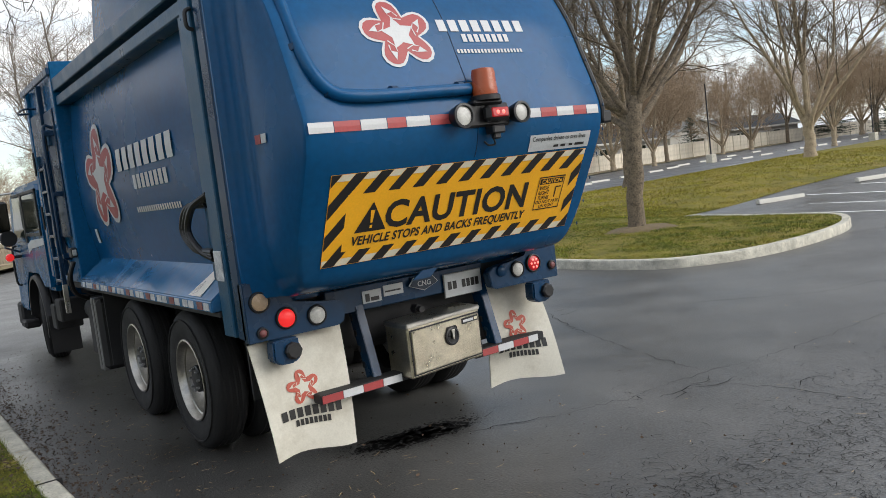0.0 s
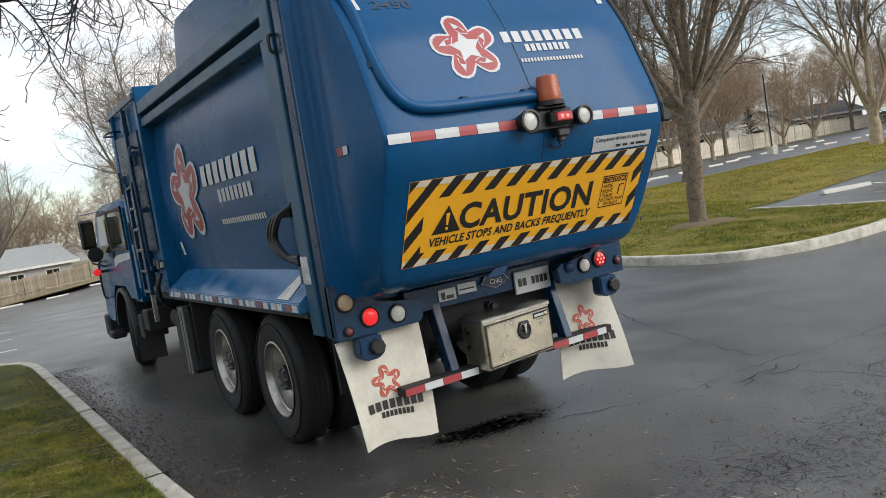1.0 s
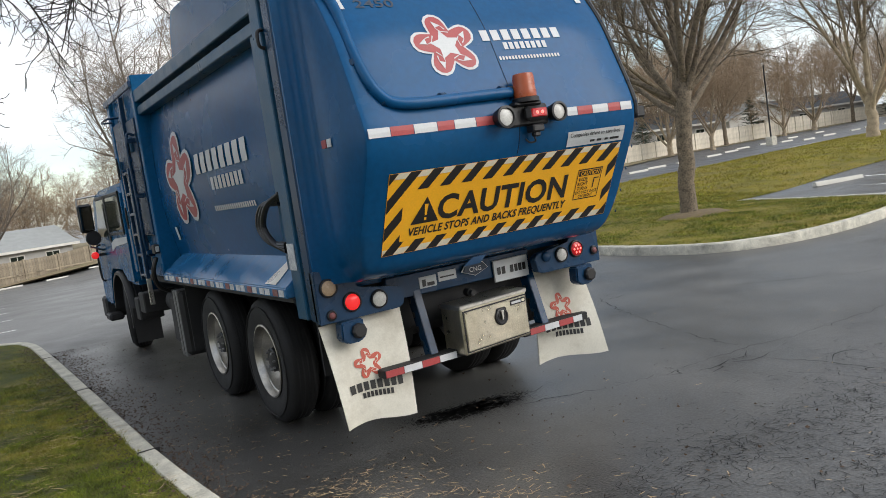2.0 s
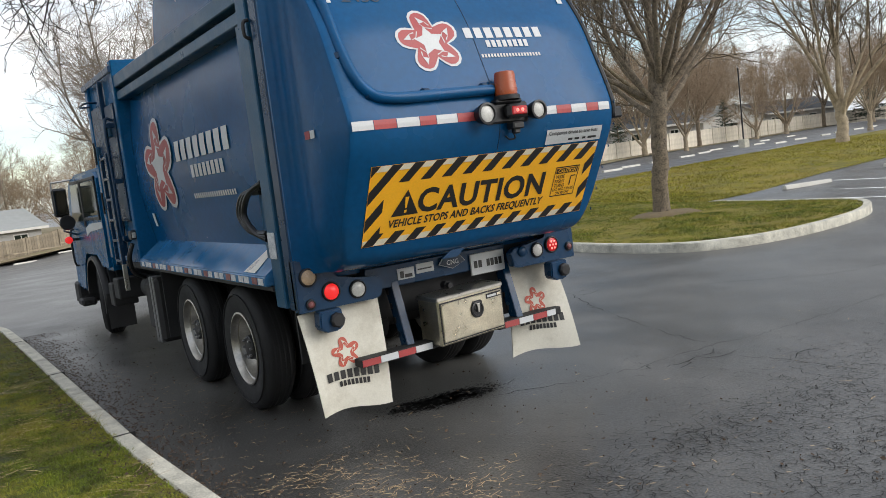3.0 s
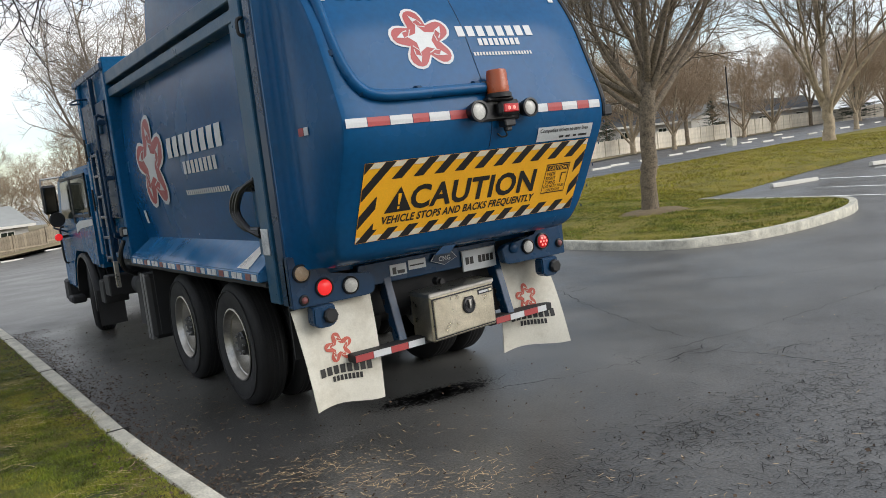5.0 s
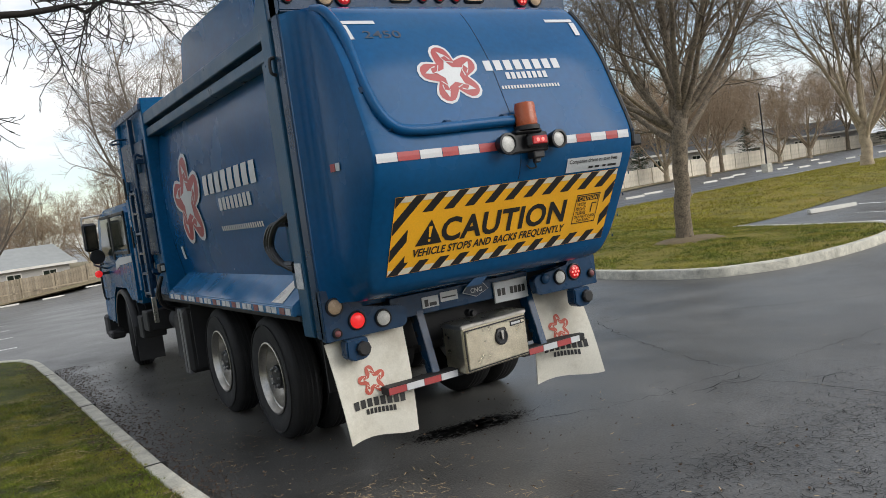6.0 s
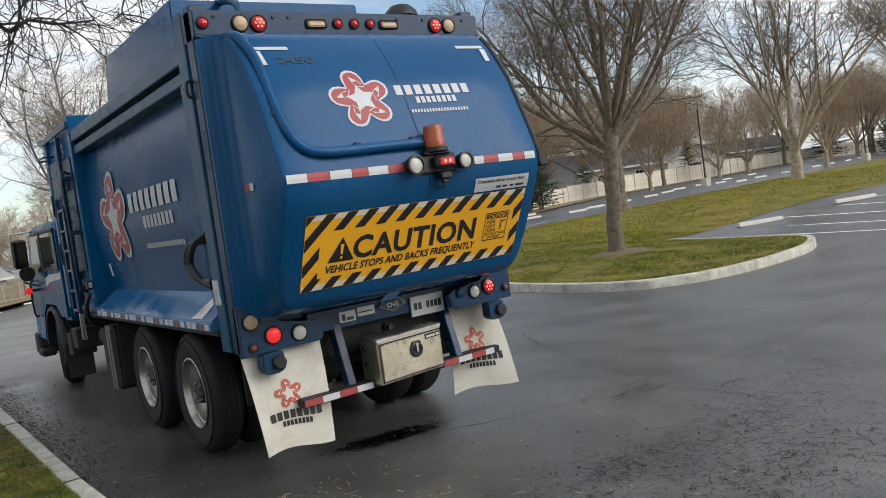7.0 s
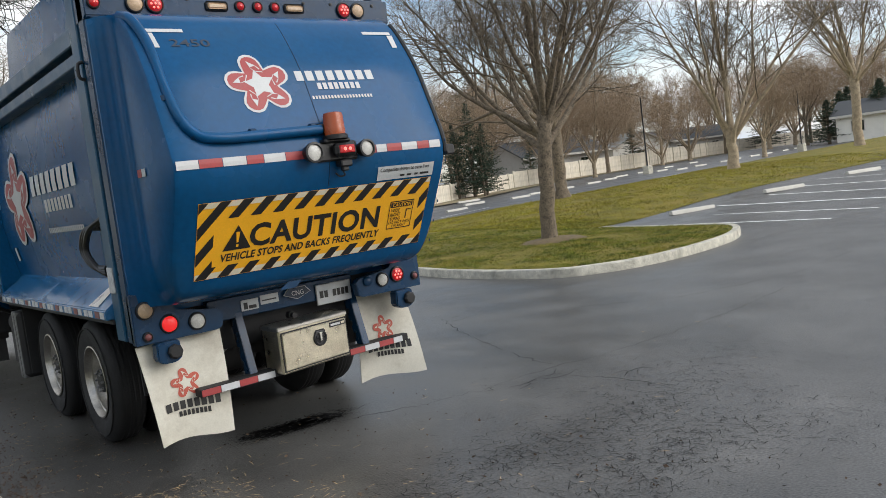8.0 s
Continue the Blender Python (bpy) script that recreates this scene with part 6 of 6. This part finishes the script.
for a, b in zip(FENCE_PTS, FENCE_PTS[1:]):
    fence_run(*a, *b, 1.75, FENCE_OLD, "weathered grey-brown plank fence with dark stains")
FENCE_PTS = [(24, 36.5), (31, 38.0), (40.2, 43.4), (46.6, 46.8), (57, 50.5), (75, 54), (98, 61.5), (135, 52)]
for (a, b), high in zip(zip(FENCE_PTS, FENCE_PTS[1:]), (1.15, 1.15, 1.25, 1.4, 1.6, 1.75, 1.75)):
    fence_run(*a, *b, high, FENCE, "pale weathered plank fence along the far verge")


# ---- houses beyond the fence ----
def house(name, x, y, turn, w, d, h, rise, wall_m, roof_m, label, windows=2, gable_front=False):
    z = lot(x, y)
    root = tagged(empty(name, x, y, z), label, "house", "houses")
    root.rotation_euler = (0, 0, turn)
    part("wall", prism([(-w / 2, 0), (w / 2, 0), (w / 2, h), (0, h + rise) if gable_front else (w / 2, h), (-w / 2, h)] if gable_front else [(-w / 2, 0), (w / 2, 0), (w / 2, h), (-w / 2, h)], "y", -d / 2, d / 2), wall_m, root)
    o = 0.5
    if gable_front:
        for s in (-1, 1):
            part("roof", prism([(0, h + rise + 0.02), (s * (w / 2 + o), h - o * rise / (w / 2)), (s * (w / 2 + o), h + 0.14 - o * rise / (w / 2)), (0, h + rise + 0.18)], "y", -d / 2 - o, d / 2 + o), roof_m, root)
    else:
        for s in (-1, 1):
            part("roof", prism([(0, h + rise), (s * (d / 2 + o), h - 0.1), (s * (d / 2 + o), h + 0.04), (0, h + rise + 0.16)], "x", -w / 2 - o, w / 2 + o), roof_m, root)
        part("gable", prism([(-d / 2, h), (d / 2, h), (0, h + rise)], "x", -w / 2, w / 2), wall_m, root)
        part("fascia", boxes((-w / 2 - o, w / 2 + o, -d / 2 - o - 0.06, -d / 2 - o, h - 0.16, h + 0.06)), SIDING, root, "pale eave board")
    for i in range(windows):
        cx = -w / 2 + w * (i + 0.6) / (windows + 0.2)
        win = part("window", boxes((cx - 0.65, cx + 0.65, -d / 2 - 0.05, -d / 2 + 0.02, 0.9, 2.1), bevel=0.01), SIDING, root)
        part("pane", boxes((cx - 0.56, cx - 0.03, -d / 2 - 0.06, -d / 2 - 0.045, 1.0, 2.0), bevel=0.002), GLASS, win)
        part("pane", boxes((cx + 0.03, cx + 0.56, -d / 2 - 0.06, -d / 2 - 0.045, 1.0, 2.0), bevel=0.002), GLASS, win)
    return root


house("house", -1.0, 79, 0.3, 13, 8, 2.5, 1.7, GREYWALL, ROOF, "low grey house with a pale shingle roof behind the fence", 4)
house("house", 66, 62, -0.1, 12, 8, 2.6, 1.9, GREYWALL, ROOF_DARK, "low dark-roofed house behind the fence", 2)
house("house", 86, 67, -0.25, 9, 9, 2.6, 1.7, SIDING, ROOF, "pale house with a light gable behind the fence", 1, True)
house("house", 98, 66, -0.3, 13, 8, 2.6, 1.6, GREYWALL, ROOF_DARK, "brown-roofed house among the trees", 2)
house("house", 87.5, 29.8, -1.3, 14, 9, 2.6, 1.5, WHITE_WALL, ROOF_DARK, "white building with a dark roof and square windows", 4)


# ---- light poles ----
def light_pole(x, y, h):
    z = lot(x, y)
    root = tagged(empty("light_pole", x, y, z), "dark slender lamp post on a concrete footing", "lamp post", "lamp posts")
    part("footing", boxes((-0.28, 0.28, -0.28, 0.28, -0.05, 0.62), bevel=0.03), CONCRETE, root, "square concrete footing")
    part("pole", lathe([(0.6, 0.1), (0.65, 0.06), (h, 0.045)], (0, 0, 1), (0, 0, 0), 12), CHASSIS, root, smooth=True)


light_pole(48.7, 34.1, 5.8)
light_pole(66.0, 31.0, 5.2)


# ---- litter, stains and cracks on the ground ----
def on_ground_strips(name, strips, material, label, category, z=0.004, ground=None):
    v, f = [], []
    for pts, w in strips:
        s = len(v)
        for i, (x, y) in enumerate(pts):
            a, b = pts[max(i - 1, 0)], pts[min(i + 1, len(pts) - 1)]
            dx, dy = b[0] - a[0], b[1] - a[1]
            q = math.hypot(dx, dy) + 1e-9
            ww = w * (0.25 + 0.75 * math.sin(math.pi * (i + 0.4) / (len(pts) - 0.2)))
            hz = (ground or lot)(x, y) + z
            v += [(x - dy / q * ww, y + dx / q * ww, hz), (x + dy / q * ww, y - dx / q * ww, hz)]
        for i in range(len(pts) - 1):
            f.append((s + 2 * i, s + 2 * i + 1, s + 2 * i + 3, s + 2 * i + 2))
    me = bpy.data.meshes.new(name)
    me.from_pydata(v, [], f)
    me.materials.append(material)
    return tagged(new(name, me), label, category, kind="stuff")


rng = random.Random(5)


def jagged(line, amp=0.05, seg=0.12):
    out = []
    for (ax, ay), (bx, by) in zip(line, line[1:]):
        n = max(2, int(math.hypot(bx - ax, by - ay) / seg))
        for i in range(n):
            t = i / n
            out.append((ax + (bx - ax) * t + rng.gauss(0, amp), ay + (by - ay) * t + rng.gauss(0, amp)))
    return out


CRACKS = [[(0.3, 0.1), (0.91, -0.19), (1.49, -0.33), (2.02, -0.32), (2.51, -0.4), (2.78, -0.47), (3.88, -0.52), (5.04, -0.5), (6.5, -0.3)], [(3.6, 2.9), (3.14, 1.99), (2.66, 0.82), (2.44, 0.08), (2.37, -0.3)], [(2.13, -0.63), (2.24, -1.18), (2.26, -1.81)], [(1.6, -0.5), (2.1, -0.55)], [(4.5, 1.8), (5.6, 0.6), (7.4, 0.1), (9.5, 0.3)]]
strips = []
for l in CRACKS:
    whole = jagged(l, 0.016, 0.06)
    k = 0
    while k < len(whole) - 3:
        m = rng.randint(10, 26)
        strips.append((whole[k:k + m + 1], rng.uniform(0.0022, 0.0052)))
        k += m + rng.choice((0, 0, 0, 2))
for l in CRACKS:
    for k in range(2):
        x, y = l[rng.randrange(len(l))]
        q = [(x + rng.gauss(0, 0.12), y + rng.gauss(0, 0.12))]
        for i in range(4):
            q.append((q[-1][0] + rng.gauss(0.06, 0.06), q[-1][1] + rng.gauss(0.02, 0.06)))
        strips.append((q, 0.0045))
# crazed patches: short fine cracks that branch into one another
for cx, cy, sx, sy, n in ((-0.25, -1.9, 0.28, 0.22, 200), (0.45, -1.75, 0.3, 0.24, 300), (1.3, -1.9, 0.4, 0.25, 330), (1.2, -2.55, 0.4, 0.2, 360), (2.0, -1.75, 0.5, 0.3, 300), (2.9, -1.5, 0.6, 0.35, 220), (0.55, -2.65, 0.32, 0.22, 260), (1.9, -2.9, 0.5, 0.3, 220), (1.2, -0.9, 0.9, 0.6, 60)):
    for i in range(n):
        q = [(rng.gauss(cx, sx), rng.gauss(cy, sy))]
        a = rng.choice((0.2, 1.3, 2.3)) + rng.gauss(0, 0.3)
        for k in range(rng.randint(3, 7)):
            a += rng.gauss(0, 0.45)
            q.append((q[-1][0] + 0.016 * math.cos(a), q[-1][1] + 0.016 * math.sin(a)))
        strips.append((q, rng.uniform(0.0008, 0.0023)))
on_ground_strips("asphalt_crack", strips, CRACK, "dark branching cracks in the asphalt", "crack")

# oil: a ragged dark spot with spatters
bm = bmesh.new()


def blot(cx, cy, rx, ry, a):
    n = 22
    ph = rng.uniform(0, 9)
    c = bm.verts.new((cx, cy, 0.005))
    vs = []
    for i in range(n):
        t = 2 * math.pi * i / n
        k = 1 + 0.35 * noise.noise((math.cos(t) * 2.2 + ph, math.sin(t) * 2.2, ph))
        x, y = rx * k * math.cos(t), ry * k * math.sin(t)
        vs.append(bm.verts.new((cx + x * math.cos(a) - y * math.sin(a), cy + x * math.sin(a) + y * math.cos(a), 0.005)))
    for i in range(n):
        bm.faces.new((c, vs[i], vs[(i + 1) % n]))


OX, OY, OA = 0.02, 0.33, -0.1
for i in range(2000):
    u, w = rng.gauss(0, 0.37), rng.gauss(0, 0.17)
    if rng.random() < 0.06:
        u, w = u * 1.7, w * 1.5
    s = 0.0022 + 0.019 * math.exp(-(u / 0.46) ** 4 - (w / 0.16) ** 4) * rng.uniform(0.05, 1.0) ** 1.5
    blot(OX + u * math.cos(OA) - w * math.sin(OA), OY + u * math.sin(OA) + w * math.cos(OA), s * 1.5, s * 1.0, OA + rng.gauss(0, 0.2))
tagged(mesh_object("oil_stain", bm, OIL), "black ragged oil stain with spatters behind the truck", "oil stain", kind="stuff")

# needles and leaves
strips = []
for cx, cy, sx, sy, n in ((-1.45, -0.35, 0.2, 0.15, 110), (-1.2, -0.55, 0.22, 0.2, 90), (-1.25, -0.9, 0.28, 0.18, 130), (-0.9, -1.3, 0.2, 0.16, 110), (-0.6, -2.1, 0.5, 0.35, 80), (-0.9, -0.2, 0.4, 0.4, 40), (-1.6, 1.2, 0.3, 1.2, 160), (-1.5, 3.0, 0.3, 1.6, 110), (-1.6, -2.4, 0.4, 0.6, 200), (0.6, -1.2, 1.2, 1.0, 40), (2.5, -0.5, 2, 1.2, 25)):
    for i in range(n):
        x, y = rng.gauss(cx, sx), rng.gauss(cy, sy)
        if x < -2.0 + 0.02 * y or y > 6:
            continue
        a = rng.gauss(-0.35, 0.8)
        ln = rng.uniform(0.02, 0.085)
        b = rng.gauss(0, 0.25)
        strips.append(([(x, y), (x + ln * 0.5 * math.cos(a), y + ln * 0.5 * math.sin(a)), (x + ln * 0.5 * (math.cos(a) + math.cos(a + b)), y + ln * 0.5 * (math.sin(a) + math.sin(a + b)))], rng.uniform(0.001, 0.0028)))
on_ground_strips("pine_needles", strips, STRAW, "scattered straw-coloured pine needles on the asphalt", "pine needles", 0.008)

strips = []
for i in range(2600):
    y = -3.5 + 9 * rng.random() ** 1.6
    x = -2.15 - abs(rng.gauss(0, 0.9)) - 0.05 * y
    if noise.noise((x * 1.4, y * 1.4, 9)) < 0.02 * rng.uniform(-6, 6) or not inside(LEFT_POLY, x, y):
        continue
    a, ln = rng.uniform(-0.9, 0.9), rng.uniform(0.04, 0.15)
    b = rng.gauss(0, 0.4)
    strips.append(([(x, y), (x + ln * 0.5 * math.cos(a), y + ln * 0.5 * math.sin(a)), (x + ln * 0.5 * (math.cos(a) + math.cos(a + b)), y + ln * 0.5 * (math.sin(a) + math.sin(a + b)))], rng.uniform(0.001, 0.0028)))
on_ground_strips("dry_straw", strips, STRAW, "dry straw and needles lying on the lawn", "straw", 0.03, left_turf)

v, f = [], []
for i in range(9000):
    y = rng.uniform(-5, 8.6)
    edge = float(np.interp(y, [p[1] for p in LEFT_KERB[:8]], [p[0] for p in LEFT_KERB[:8]]))
    if rng.random() < 0.62:
        x = edge + abs(rng.gauss(0, 0.34)) * (0.45 + abs(noise.noise((y * 1.5, 3, 1)))) + 0.02; z = 0.008
    elif rng.random() < 0.5:
        x = edge - 0.17 - abs(rng.gauss(0, 0.12)); z = left_turf(x, y) + 0.03
    else:
        x = edge + 3.2 * rng.random() ** 1.8; z = 0.008
    s = 0.004 + 0.016 * rng.random() ** 2.6
    a = rng.uniform(0, 6.28)
    b = len(v)
    ca, sa = math.cos(a) * s, math.sin(a) * s
    v += [(x + ca, y + sa, z + rng.uniform(0, 0.012)), (x - sa * 0.6, y + ca * 0.6, z + rng.uniform(0, 0.015)), (x - ca, y - sa, z + rng.uniform(0, 0.012)), (x + sa * 0.6, y - ca * 0.6, z)]
    f.append((b, b + 1, b + 2, b + 3))
me = bpy.data.meshes.new("leaf_litter")
me.from_pydata(v, [], f)
me.materials.append(LEAF)
tagged(new("leaf_litter", me), "small brown dead leaves along the gutter and kerb", "leaves", kind="stuff")

# soil ring round the near tree
bm = bmesh.new()
rows = []
for k, r in enumerate((0.12, 0.32, 0.52, 0.7)):
    rows.append([bm.verts.new((10.05 + r * 1.25 * math.cos(a) * (1 + 0.1 * noise.noise((math.cos(a) * 2, math.sin(a) * 2, 1))), 7.05 + r * math.sin(a) * (1 + 0.12 * noise.noise((math.cos(a) * 2, math.sin(a) * 2, 5))), bank(10, 7.1) + (0.07, 0.055, 0.03, -0.03)[k])) for a in [2 * math.pi * i / 28 for i in range(28)]])
for a, b in zip(rows, rows[1:]):
    for i in range(28):
        bm.faces.new((a[i], a[(i + 1) % 28], b[(i + 1) % 28], b[i]))
tagged(mesh_object("soil_ring", bm, MULCH, True), "bare brown soil round the foot of the tree", "soil", kind="structure")


# ---- grass blades ----
def blades(name, n, pick, height, fn, label, width=0.0032, seed=1, material=None):
    r = random.Random(seed)
    v, f = [], []
    for i in range(n):
        p = pick(r)
        if p is None:
            continue
        x, y = p
        z = fn(x, y) - 0.004
        patch = 0.8 + 0.5 * noise.noise((x * 0.8, y * 0.8, 7)) + 0.65 * noise.noise((x * 6, y * 6, 2))
        if patch < 0.42:
            continue
        h = height * r.uniform(0.5, 1.3) * patch
        a = r.uniform(0, 6.283)
        lx, ly = r.gauss(0, 0.8) * h, r.gauss(0, 0.8) * h
        w = width * r.uniform(0.7, 1.4)
        b = len(v)
        v += [(x - w * math.cos(a), y - w * math.sin(a), z), (x + w * math.cos(a), y + w * math.sin(a), z), (x + lx, y + ly, z + h)]
        f.append((b, b + 1, b + 2))
    me = bpy.data.meshes.new(name)
    me.from_pydata(v, [], f)
    me.materials.append(material or BLADE)
    return tagged(new(name, me), label, "grass", kind="stuff")


def pick_left(r):
    y = -2.5 + abs(r.gauss(0, 4.6)) if r.random() < 0.8 else -2.5 - abs(r.gauss(0, 2.2))
    x = -2.0 - abs(r.gauss(0, 2.0))
    return (x, y) if inside(LEFT_POLY, x, y) else None


def pick_island(r):
    x, y = r.uniform(5.8, 16), 2.3 + 12 * r.random() ** 1.3
    return (x, y) if inside(ISLAND_POLY, x, y) else None


def pick_bank(r):
    x = 13 + 26 * r.random() ** 1.4
    y = r.uniform(9, 24)
    return (x, y) if inside(ISLAND_POLY, x, y) else None


blades("grass", 360000, pick_left, 0.026, left_turf, "short winter grass blades on the verge", seed=2)
blades("grass", 150000, pick_island, 0.04, bank, "short winter grass on the tree island", width=0.007, seed=3)
blades("grass", 80000, pick_bank, 0.06, bank, "yellow-green grass on the bank", width=0.012, seed=4, material=BANK_BLADE)
